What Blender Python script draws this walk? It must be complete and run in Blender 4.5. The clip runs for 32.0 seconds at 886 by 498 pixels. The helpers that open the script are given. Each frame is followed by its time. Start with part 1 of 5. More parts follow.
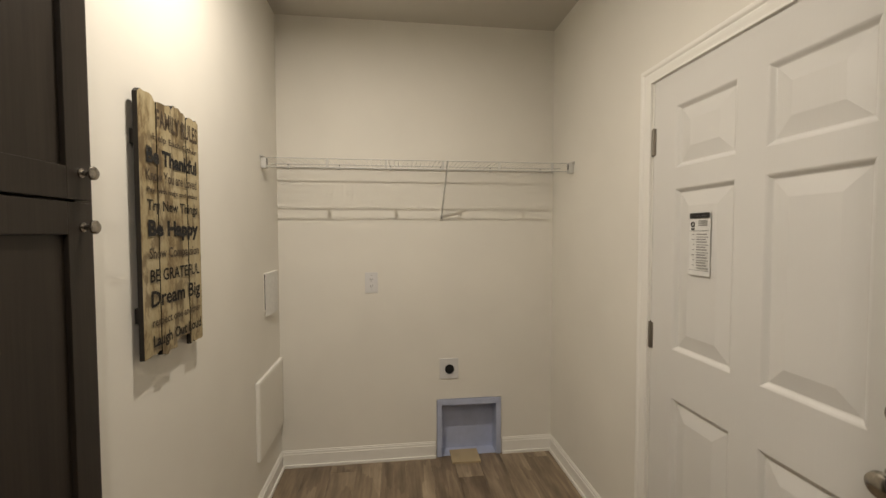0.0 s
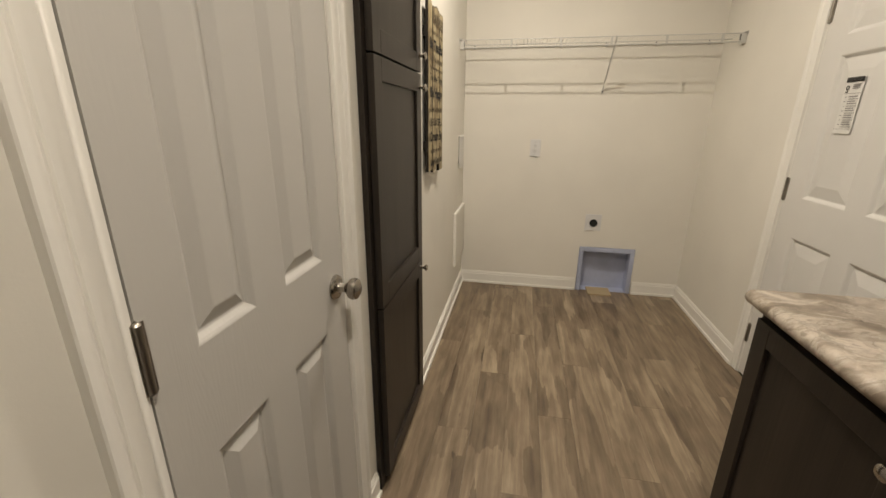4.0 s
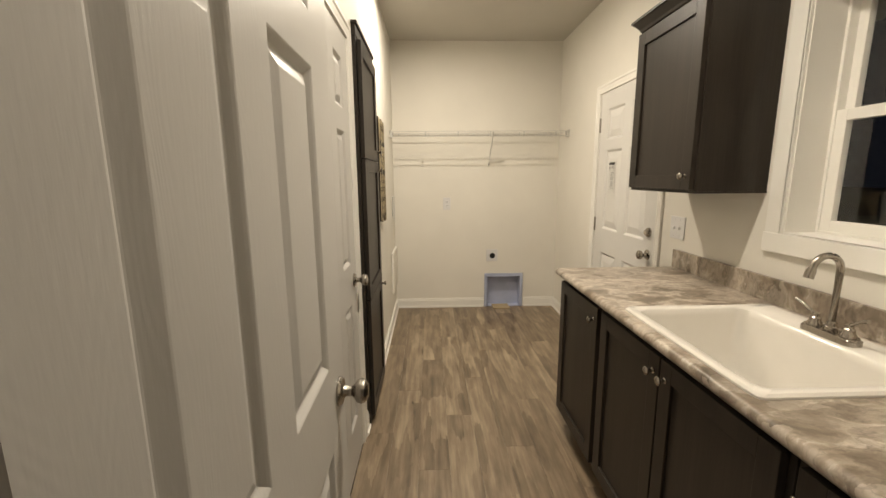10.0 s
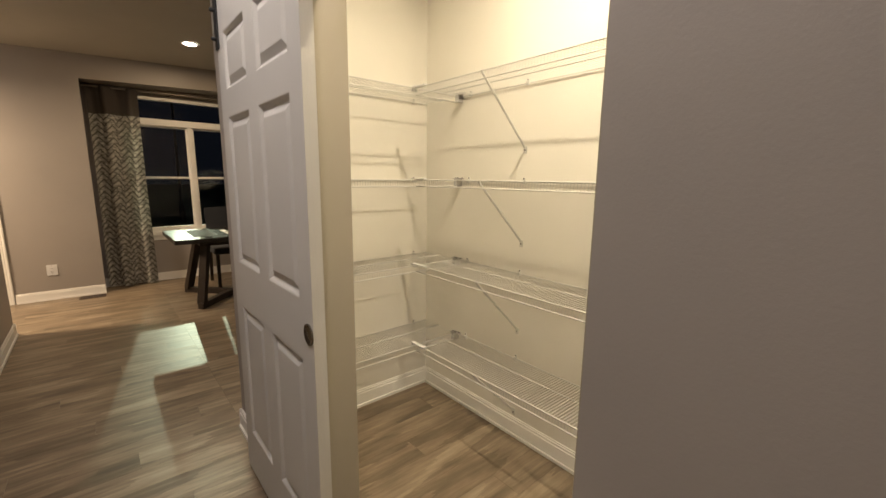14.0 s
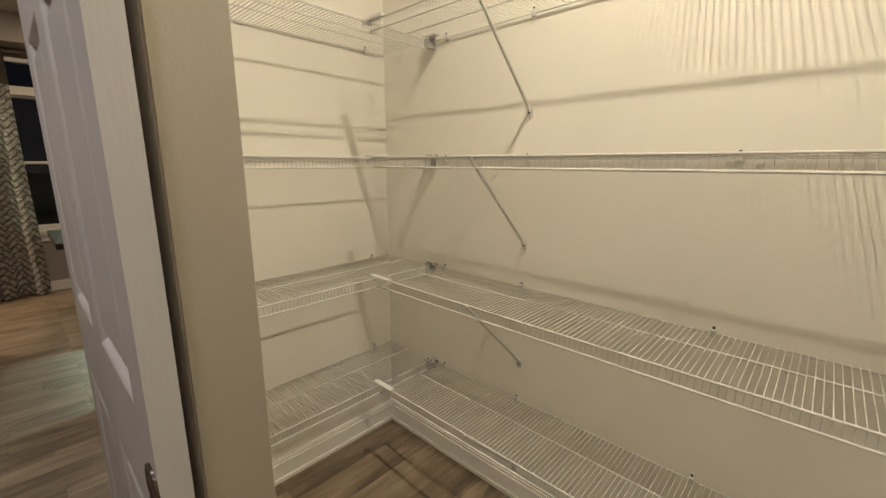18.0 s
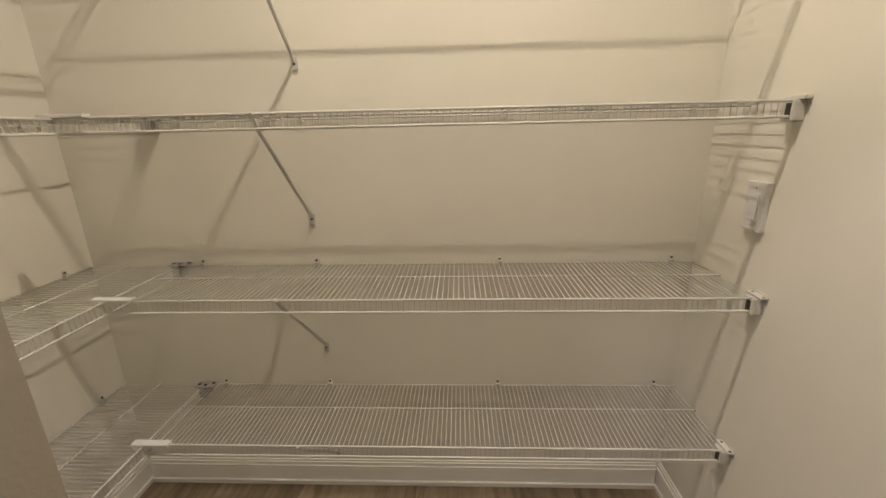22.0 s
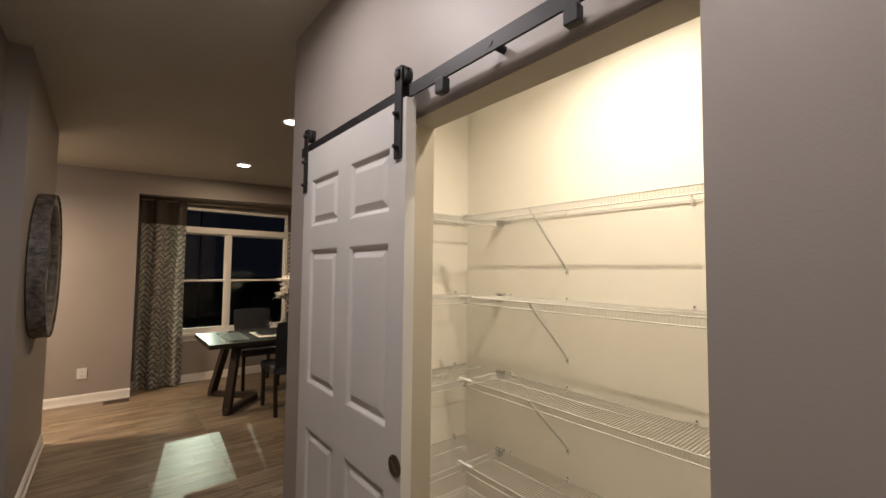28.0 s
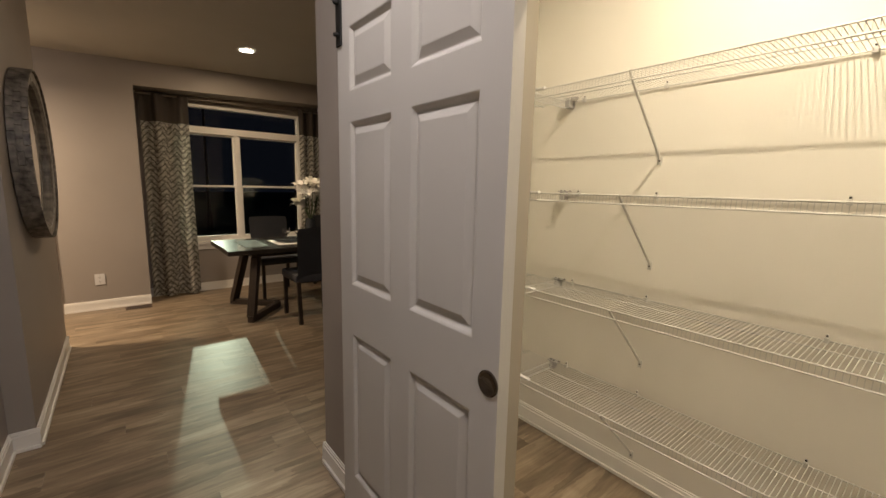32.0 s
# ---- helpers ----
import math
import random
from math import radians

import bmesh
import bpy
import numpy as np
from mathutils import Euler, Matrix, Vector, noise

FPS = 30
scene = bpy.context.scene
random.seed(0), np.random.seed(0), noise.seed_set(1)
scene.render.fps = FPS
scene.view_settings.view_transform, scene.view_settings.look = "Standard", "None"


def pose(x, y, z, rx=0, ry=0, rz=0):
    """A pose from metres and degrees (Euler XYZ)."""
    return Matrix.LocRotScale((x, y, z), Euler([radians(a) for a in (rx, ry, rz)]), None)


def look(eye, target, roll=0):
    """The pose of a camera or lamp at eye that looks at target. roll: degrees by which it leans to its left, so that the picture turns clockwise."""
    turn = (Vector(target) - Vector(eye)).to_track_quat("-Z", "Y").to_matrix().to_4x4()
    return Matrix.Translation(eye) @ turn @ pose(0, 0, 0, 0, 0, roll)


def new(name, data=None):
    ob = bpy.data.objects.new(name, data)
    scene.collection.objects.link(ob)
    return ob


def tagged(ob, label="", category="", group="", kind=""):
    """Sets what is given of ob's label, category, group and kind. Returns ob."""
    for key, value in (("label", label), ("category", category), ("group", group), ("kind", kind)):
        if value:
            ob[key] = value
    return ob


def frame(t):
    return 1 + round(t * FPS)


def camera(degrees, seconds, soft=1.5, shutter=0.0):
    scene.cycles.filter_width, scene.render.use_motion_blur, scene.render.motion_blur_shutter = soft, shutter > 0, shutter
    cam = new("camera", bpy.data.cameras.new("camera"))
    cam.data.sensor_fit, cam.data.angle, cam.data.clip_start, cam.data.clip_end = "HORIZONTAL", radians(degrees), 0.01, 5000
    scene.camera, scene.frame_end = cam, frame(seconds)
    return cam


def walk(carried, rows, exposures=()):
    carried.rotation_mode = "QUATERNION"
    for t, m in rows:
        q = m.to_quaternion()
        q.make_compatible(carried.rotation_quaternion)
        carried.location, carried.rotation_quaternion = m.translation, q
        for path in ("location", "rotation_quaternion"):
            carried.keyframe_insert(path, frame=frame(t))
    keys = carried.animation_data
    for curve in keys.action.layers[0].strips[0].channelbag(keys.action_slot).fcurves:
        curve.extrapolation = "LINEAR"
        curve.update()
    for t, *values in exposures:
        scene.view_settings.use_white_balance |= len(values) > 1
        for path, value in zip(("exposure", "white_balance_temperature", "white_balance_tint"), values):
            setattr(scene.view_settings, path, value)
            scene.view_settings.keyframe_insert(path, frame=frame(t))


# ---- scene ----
cam = camera(94.9, 32.0)
PATH = [
    (0, (0.08, 0.28, 1.441), (0.323, 2.264, 1.364), -0.1),
    (0.5, (0.032, 0.261, 1.444), (0.192, 2.254, 1.404), 0.1),
    (1, (-0.038, 0.082, 1.476), (-0.135, 2.078, 1.549), 0.8),
    (1.5, (-0.028, -0.109, 1.578), (-0.474, 1.832, 1.754), 1.1),
    (2, (-0.04, -0.205, 1.583), (-0.59, 1.715, 1.689), 0.9),
    (2.5, (-0.093, -0.271, 1.491), (-0.655, 1.648, 1.431), 0.7),
    (3, (-0.076, -0.338, 1.412), (-0.664, 1.533, 1.021), 0.2),
    (3.5, (-0.142, -0.361, 1.329), (-0.603, 1.493, 0.737), 0.0),
    (5.5, (-0.173, -1.033, 1.368), (-0.275, 0.868, 0.756), -0.3),
    (6, (-0.191, -1.253, 1.367), (-0.109, 0.66, 0.788), -0.5),
    (6.5, (-0.215, -1.385, 1.379), (-0.055, 0.539, 0.857), -0.5),
    (7, (-0.212, -1.411, 1.4), (-0.056, 0.534, 0.961), -0.4),
    (7.5, (-0.186, -1.389, 1.402), (-0.036, 0.57, 1.027), -0.5),
    (8, (-0.182, -1.39, 1.415), (-0.037, 0.578, 1.086), -0.4),
    (8.5, (-0.195, -1.392, 1.429), (-0.059, 0.578, 1.109), -0.6),
    (9, (-0.205, -1.386, 1.406), (-0.074, 0.587, 1.105), -0.3),
    (9.5, (-0.242, -1.414, 1.418), (-0.117, 0.566, 1.164), -0.1),
    (10, (-0.235, -1.473, 1.409), (-0.173, 0.496, 1.062), -0.4),
    (10.5, (-0.204, -1.548, 1.405), (-0.392, 0.413, 1.059), 0.0),
    (11, (-0.229, -1.635, 1.382), (-0.744, 0.257, 0.988), 0.7),
    (11.5, (-0.26, -1.705, 1.402), (-1.06, 0.088, 1.021), 0.5),
    (12, (-0.328, -1.754, 1.379), (-1.424, -0.128, 0.988), 0.8),
    (12.4, (-0.404, -1.816, 1.37), (-1.74, -0.375, 0.995), 1.0),
    (13, (-0.573, -1.91, 1.361), (-2.082, -0.646, 1.008), 0.8),
    (15.5, (-0.86, -1.88, 1.342), (-2.319, -0.553, 1.008), 0.2),
    (16, (-0.999, -1.807, 1.344), (-2.412, -0.44, 0.98), 0.1),
    (16.5, (-1.114, -1.731, 1.326), (-2.417, -0.294, 0.841), -0.1),
    (17, (-1.205, -1.684, 1.277), (-2.419, -0.193, 0.725), -0.2),
    (17.5, (-1.21, -1.605, 1.29), (-2.381, -0.065, 0.781), -0.1),
    (18, (-1.203, -1.558, 1.319), (-2.548, -0.136, 0.907), 0.2),
    (18.5, (-1.192, -1.56, 1.379), (-2.781, -0.373, 1.119), 0.5),
    (19, (-1.186, -1.56, 1.436), (-2.864, -0.475, 1.349), 0.6),
    (19.5, (-1.2, -1.558, 1.467), (-2.886, -0.484, 1.442), 0.4),
    (20, (-1.238, -1.6, 1.417), (-2.886, -0.473, 1.317), 0.1),
    (20.5, (-1.325, -1.654, 1.372), (-2.744, -0.267, 1.116), -0.7),
    (21, (-1.396, -1.67, 1.343), (-2.419, -0.005, 0.919), -1.0),
    (21.5, (-1.437, -1.622, 1.3), (-2.072, 0.206, 0.796), -1.3),
    (22, (-1.501, -1.576, 1.295), (-1.585, 0.342, 0.733), -1.3),
    (22.5, (-1.584, -1.575, 1.294), (-1.159, 0.291, 0.713), -1.5),
    (23, (-1.632, -1.566, 1.312), (-0.865, 0.224, 0.856), -1.3),
    (23.5, (-1.577, -1.542, 1.338), (-0.744, 0.244, 0.998), -1.3),
    (24, (-1.455, -1.527, 1.362), (-0.774, 0.332, 1.076), -0.7),
    (24.5, (-1.41, -1.458, 1.355), (-1.137, 0.511, 1.135), -0.3),
    (25, (-1.368, -1.426, 1.376), (-1.593, 0.552, 1.183), 0.2),
    (25.5, (-1.291, -1.509, 1.401), (-2.038, 0.336, 1.212), 0.5),
    (26, (-1.178, -1.587, 1.439), (-2.39, 0.001, 1.331), 0.8),
    (26.5, (-1.132, -1.703, 1.519), (-2.491, -0.235, 1.553), 0.9),
    (28.5, (-0.624, -2.281, 1.465), (-2.198, -1.049, 1.551), 1.0),
    (29, (-0.558, -2.357, 1.434), (-2.137, -1.13, 1.473), 0.9),
    (29.5, (-0.487, -2.414, 1.398), (-2.013, -1.129, 1.252), 0.2),
    (30, (-0.453, -2.415, 1.384), (-1.873, -1.029, 1.13), -0.0),
    (30.5, (-0.485, -2.395, 1.384), (-1.875, -0.984, 1.109), 0.3),
    (31, (-0.618, -2.308, 1.367), (-2.017, -0.905, 1.098), 0.6),
    (31.5, (-0.874, -2.212, 1.381), (-2.302, -0.835, 1.124), 0.9),
    (32, (-1.16, -2.129, 1.355), (-2.708, -0.899, 1.056), 1.2),
]
walk(cam, [(t, look(eye, target, roll)) for t, eye, target, roll in PATH], exposures=[(0, -0.2, 6500, 12), (1, -0.17, 6500, 12), (2, -0.42, 6500, 12), (3, -0.02, 6530, 12), (3.5, 0.05, 6550, 12), (6, 0.28, 6780, 11), (9, 0.25, 6800, 11), (11, 0.38, 6800, 11), (12.6, 0.4, 6970, 13), (15.5, 0.0, 6850, 15), (17, -0.1, 6650, 15), (18, -0.14, 6550, 15), (19, -0.3, 6450, 16), (22, -0.34, 6450, 18), (23, -0.44, 6400, 19), (24, -0.65, 6350, 20), (25, -0.71, 6350, 20), (26, -0.78, 6400, 19), (26.5, -0.45, 6450, 18), (28.5, 0.14, 6650, 18), (30, 0.32, 6850, 16), (31, 0.3, 6850, 16), (32, 0.08, 6850, 16)])

# ---- light ----
world = bpy.data.worlds.new("night")
scene.world = world
world.use_nodes = True
world.node_tree.nodes["Background"].inputs[0].default_value = (0.010, 0.013, 0.020, 1)
world.node_tree.nodes["Background"].inputs[1].default_value = 0.25


def can_light(name, x, y, z, watts, colour, size=0.13, spread=180):
    data = bpy.data.lights.new(name, "AREA")
    data.shape, data.size, data.energy, data.color = "DISK", size, watts, colour
    data.spread = radians(spread)
    ob = new(name, data)
    ob.matrix_world = pose(x, y, z)
    return ob


COOL, WARM, SOFT, WHITE = (1.0, 0.965, 0.955), (1.0, 0.79, 0.54), (1.0, 0.90, 0.67), (1.0, 0.91, 0.765)
can_light("laundry_can_light_far", -0.145, 1.50, 2.715, 23.0, WHITE, 0.06, 176)
can_light("laundry_can_light_near", 0.10, -0.30, 2.715, 17.0, WHITE, 0.10, 156)
can_light("pantry_can_light", -1.54, -0.93, 2.715, 19.8, SOFT, 0.036, 150)
can_light("dining_can_light_far", -5.74, -1.03, 2.61, 12.6, (1.0, 0.765, 0.48))
can_light("dining_can_light_near", -4.15, -1.03, 2.68, 6.0, (1.0, 0.765, 0.48))
can_light("hall_can_light", -2.12, -2.06, 2.715, 12.2, COOL, 0.10, 172)
# Unseen second hall lamp, added to brighten the wall by the doorway.
can_light("hall_added_light_near", -0.95, -1.92, 2.715, 7.8, COOL, 0.10, 172)
can_light("entry_dome_light", -5.95, -3.70, 2.28, 76, WARM, 0.3)

# Unseen outdoor source, inferred from the floor patch and placed to throw it.
street = bpy.data.lights.new("outdoor_window_light", "SPOT")
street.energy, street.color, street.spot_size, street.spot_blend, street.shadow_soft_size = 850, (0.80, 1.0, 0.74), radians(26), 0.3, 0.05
new("outdoor_window_light", street).matrix_world = look((-18.0, 0.45, 4.42), (-6.98, -1.0, 1.0))

# ---- materials ----


class Nodes:
    """A node material with short ways to add nodes and links."""

    def __init__(self, name):
        self.mat = bpy.data.materials.new(name)
        self.mat.use_nodes = True
        self.tree = self.mat.node_tree
        self.bsdf = self.tree.nodes["Principled BSDF"]

    def add(self, kind, **values):
        node = self.tree.nodes.new(kind)
        for key, value in values.items():
            node.inputs[key.replace("_", " ")].default_value = value
        return node

    def link(self, a, b):
        self.tree.links.new(a, b)

    def set(self, **values):
        for key, value in values.items():
            self.bsdf.inputs[key.replace("_", " ")].default_value = value
        return self

    def place(self, scale=(1, 1, 1), shift=None):
        pos = self.add("ShaderNodeNewGeometry").outputs["Position"]
        mapping = self.add("ShaderNodeMapping", Scale=scale)
        self.link(pos, mapping.inputs["Vector"])
        if shift:
            self.link(shift, mapping.inputs["Location"])
        return mapping.outputs["Vector"]

    def noise(self, vector, scale, detail=4.0, rough=0.55):
        node = self.add("ShaderNodeTexNoise", Scale=scale, Detail=detail, Roughness=rough)
        self.link(vector, node.inputs["Vector"])
        return node.outputs["Fac"]

    def ramp(self, fac, stops):
        node = self.add("ShaderNodeValToRGB")
        while len(node.color_ramp.elements) < len(stops):
            node.color_ramp.elements.new(0.5)
        for e, (at, colour) in zip(node.color_ramp.elements, stops):
            e.position, e.color = at, (*colour, 1)
        self.link(fac, node.inputs["Fac"])
        return node.outputs["Color"]

    def mix(self, fac, a, b, blend="MIX"):
        node = self.tree.nodes.new("ShaderNodeMix")
        node.data_type, node.blend_type = "RGBA", blend
        for sock, v in ((node.inputs[0], fac), (node.inputs[6], a), (node.inputs[7], b)):
            if isinstance(v, (int, float)):
                sock.default_value = v
            elif isinstance(v, tuple):
                sock.default_value = (*v, 1)
            else:
                self.link(v, sock)
        return node.outputs[2]

    def math(self, op, a, b=0.0):
        node = self.tree.nodes.new("ShaderNodeMath")
        node.operation = op
        for sock, v in zip(node.inputs, (a, b)):
            if isinstance(v, (int, float)):
                sock.default_value = v
            else:
                self.link(v, sock)
        return node.outputs[0]

    def colour(self, out):
        self.link(out, self.bsdf.inputs["Base Color"])
        return self

    def bump(self, height, strength, distance):
        node = self.add("ShaderNodeBump", Strength=strength, Distance=distance)
        self.link(height, node.inputs["Height"])
        self.link(node.outputs["Normal"], self.bsdf.inputs["Normal"])
        return self


def dim(c, k):
    return tuple(v * k for v in c)


def paint(name, colour, rough=0.55, grain=260.0, depth=0.0006, stretch=(1, 1, 1), vary=0.05, spec=0.4):
    n = Nodes(name)
    v = n.place(stretch)
    big = n.noise(n.place(), 1.7, 3)
    n.colour(n.ramp(big, [(0.3, dim(colour, 1 - vary)), (0.7, dim(colour, 1 + vary * 0.4))]))
    n.bump(n.noise(v, grain, 3), 0.35, depth)
    n.set(Roughness=rough, Specular_IOR_Level=spec)
    return n.mat


def embossed(name, colour, rough):
    """White paint over a skin that is pressed with upright wood grain."""
    n = Nodes(name)
    n.colour(n.ramp(n.noise(n.place(), 1.7, 3), [(0.3, dim(colour, 0.95)), (0.7, dim(colour, 1.02))]))
    bend = n.noise(n.place((6, 6, 1.1)), 1.0, 2)
    line = n.math("SINE", n.math("MULTIPLY", bend, 330.0))
    swirl = n.add("ShaderNodeTexNoise", Scale=9.0, Detail=2.0)
    n.link(n.place((1, 1, 0.5)), swirl.inputs["Vector"])
    pore = n.noise(n.mix(9.0, n.place((170, 170, 24)), swirl.outputs["Color"], "ADD"), 1.0, 2)
    n.bump(n.math("ADD", n.math("MULTIPLY", line, 0.10), pore), 0.24, 0.0010)
    n.set(Roughness=rough, Specular_IOR_Level=0.4)
    return n.mat


def metal(name, colour, rough, metallic=1.0):
    n = Nodes(name)
    v = n.place((1, 1, 0.15))
    n.colour(n.ramp(n.noise(v, 300, 3), [(0.3, dim(colour, 0.85)), (0.7, colour)]))
    n.set(Roughness=rough, Metallic=metallic)
    return n.mat


def plain(name, colour, rough=0.5, vary=0.08, scale=9.0):
    n = Nodes(name)
    n.colour(n.ramp(n.noise(n.place(), scale), [(0.3, dim(colour, 1 - vary)), (0.7, dim(colour, 1 + vary))]))
    n.set(Roughness=rough)
    return n.mat


def wood(name, dark, light, rough, along=(14, 14, 1.2), fine=(160, 160, 5)):
    n = Nodes(name)
    a = n.noise(n.place(along), 1.0, 5)
    b = n.noise(n.place(fine), 1.0, 3)
    c = n.ramp(n.math("ADD", n.math("MULTIPLY", a, 0.65), n.math("MULTIPLY", b, 0.35)), [(0.35, dark), (0.68, light)])
    n.colour(c)
    n.bump(b, 0.2, 0.0006)
    n.set(Roughness=rough, Specular_IOR_Level=0.35)
    return n.mat


def plank_material():
    """Wood-look vinyl: planks printed with narrow strips of different tone, streaks and small knots."""
    n = Nodes("vinyl_plank")
    rnd = n.add("ShaderNodeObjectInfo").outputs["Random"]
    shift = n.add("ShaderNodeCombineXYZ")
    n.link(n.math("MULTIPLY", rnd, 37.0), shift.inputs[0])
    n.link(n.math("MULTIPLY", rnd, 91.0), shift.inputs[1])
    s = shift.outputs[0]
    ragged = n.add("ShaderNodeTexNoise", Scale=1.0, Detail=4.0, Roughness=0.62)
    n.link(n.place((34, 6, 1), s), ragged.inputs["Vector"])
    at = n.mix(0.55, n.place((17, 2.3, 0), s), ragged.outputs["Color"], "ADD")
    cell = n.tree.nodes.new("ShaderNodeTexVoronoi")
    cell.voronoi_dimensions, cell.feature, cell.distance = "2D", "F1", "CHEBYCHEV"
    cell.inputs["Scale"].default_value, cell.inputs["Randomness"].default_value = 1.0, 0.9
    n.link(at, cell.inputs["Vector"])
    block = n.add("ShaderNodeSeparateXYZ")
    n.link(cell.outputs["Color"], block.inputs[0])
    streak = n.noise(n.place((34, 2.4, 1), s), 1.0, 5, 0.60)
    grain = n.noise(n.place((330, 9, 1), s), 1.0, 3)
    cloud = n.noise(n.place((12, 3.4, 1), s), 1.0, 4)
    tone = n.math("ADD", n.math("MULTIPLY", n.math("SUBTRACT", block.outputs[0], 0.5), 0.145), n.math("MULTIPLY", streak, 0.40))
    tone = n.math("ADD", tone, n.math("MULTIPLY", n.math("SUBTRACT", rnd, 0.5), 0.07))
    tone = n.math("ADD", tone, n.math("ADD", n.math("MULTIPLY", cloud, 0.32), 0.14))
    base = n.ramp(tone, [(0.34, (0.100, 0.070, 0.045)), (0.45, (0.192, 0.142, 0.092)), (0.54, (0.280, 0.213, 0.142)), (0.66, (0.44, 0.349, 0.240))])
    knots = n.noise(n.place((26, 9, 1), s), 1.0, 1)
    base = n.mix(n.ramp(knots, [(0.76, (0, 0, 0)), (0.82, (0.55, 0.55, 0.55))]), base, (0.07, 0.045, 0.03))
    n.colour(n.mix(n.math("MULTIPLY", grain, 0.28), base, (0.10, 0.075, 0.056)))
    n.bump(grain, 0.25, 0.0005)
    rough = n.add("ShaderNodeMapRange")
    n.link(streak, rough.inputs[0])
    rough.inputs[3].default_value, rough.inputs[4].default_value = 0.30, 0.46
    n.link(rough.outputs[0], n.bsdf.inputs["Roughness"])
    return n.mat


def laminate_material():
    """Stone-look laminate: broad swirls of grey-brown and cream with thin dark veins."""
    n = Nodes("stone_laminate")
    warp = n.add("ShaderNodeTexNoise", Scale=9.0, Detail=5.0)
    n.link(n.place((0.8, 1.2, 0.9)), warp.inputs["Vector"])
    shifted = n.mix(0.26, n.place((0.9, 1.5, 0.9)), warp.outputs["Color"], "ADD")
    a = n.noise(shifted, 5.6, 5, 0.54)
    base = n.ramp(a, [(0.34, (0.085, 0.064, 0.044)), (0.42, (0.200, 0.158, 0.118)), (0.48, (0.330, 0.275, 0.215)), (0.54, (0.54, 0.475, 0.40)), (0.60, (0.46, 0.39, 0.315)), (0.70, (0.215, 0.172, 0.128))])
    patch = n.tree.nodes.new("ShaderNodeTexVoronoi")
    patch.inputs["Scale"].default_value = 9.0
    n.link(shifted, patch.inputs["Vector"])
    tint = n.add("ShaderNodeSeparateXYZ")
    n.link(patch.outputs["Color"], tint.inputs[0])
    base = n.mix(n.ramp(tint.outputs[0], [(0.50, (0, 0, 0)), (0.62, (0.45, 0.45, 0.45))]), base, (0.235, 0.185, 0.14))
    base = n.mix(n.ramp(tint.outputs[1], [(0.66, (0, 0, 0)), (0.74, (0.40, 0.40, 0.40))]), base, (0.54, 0.475, 0.40))
    fine = n.noise(shifted, 24.0, 5, 0.62)
    base = n.mix(n.ramp(fine, [(0.40, (0.42, 0.42, 0.42)), (0.58, (0, 0, 0))]), base, (0.15, 0.122, 0.092))
    vein = n.noise(shifted, 5.0, 4, 0.55)
    base = n.mix(n.ramp(vein, [(0.478, (0, 0, 0)), (0.50, (0.40, 0.40, 0.40)), (0.512, (0, 0, 0))]), base, (0.085, 0.066, 0.048))
    n.colour(base)
    n.set(Roughness=0.33)
    return n.mat


def sign_material():
    n = Nodes("weathered_sign_wood")
    a = n.noise(n.place((1, 7, 2.6)), 1.5, 7, 0.72)
    b = n.noise(n.place((1, 40, 4)), 1.0, 4)
    base = n.ramp(a, [(0.35, (0.060, 0.038, 0.017)), (0.42, (0.17, 0.115, 0.050)), (0.49, (0.38, 0.31, 0.170)), (0.62, (0.50, 0.43, 0.275)), (0.74, (0.40, 0.325, 0.175))])
    stain = n.noise(n.place((1, 16, 9)), 1.0, 5, 0.6)
    base = n.mix(n.ramp(stain, [(0.53, (0, 0, 0)), (0.60, (0.8, 0.8, 0.8))]), base, (0.105, 0.070, 0.032))
    n.colour(n.mix(n.math("MULTIPLY", b, 0.4), base, (0.20, 0.145, 0.070)))
    n.set(Roughness=0.6)
    return n.mat


def curtain_material():
    n = Nodes("chevron_curtain")
    sep = n.add("ShaderNodeSeparateXYZ")
    n.link(n.place(), sep.inputs[0])
    tex = n.add("ShaderNodeTexCoord")
    uv = n.add("ShaderNodeSeparateXYZ")
    n.link(tex.outputs["UV"], uv.inputs[0])
    zig = n.math("PINGPONG", n.math("MULTIPLY", uv.outputs[0], 1.0), 0.088)
    rise = n.math("SUBTRACT", sep.outputs[2], n.math("MULTIPLY", zig, 0.95))
    wob = n.math("MULTIPLY", n.noise(n.place((34, 34, 60)), 1.0, 4), 0.042)
    band = n.math("PINGPONG", n.math("ADD", rise, wob), 0.034)
    lit = n.math("GREATER_THAN", band, 0.0095)
    patch = n.noise(n.place((22, 22, 50)), 1.0, 4)
    pale = n.ramp(patch, [(0.36, (0.22, 0.21, 0.185)), (0.47, (0.46, 0.445, 0.40)), (0.56, (0.62, 0.60, 0.54)), (0.66, (0.76, 0.74, 0.67))])
    cloth = n.mix(lit, (0.165, 0.155, 0.138), pale)
    below = n.math("LESS_THAN", sep.outputs[2], 2.02)
    n.colour(n.mix(below, (0.105, 0.088, 0.075), cloth))
    n.bump(n.noise(n.place(), 900, 2), 0.3, 0.0005)
    n.set(Roughness=0.85)
    return n.mat


def glass_material():
    n = Nodes("window_glass")
    n.set(Base_Color=(1, 1, 1, 1), Roughness=0.0, Transmission_Weight=1.0, IOR=1.45)
    return n.mat


def glow(name, colour, strength):
    n = Nodes(name)
    n.set(Base_Color=(0.9, 0.9, 0.9, 1), Emission_Color=(*colour, 1), Emission_Strength=strength)
    return n.mat


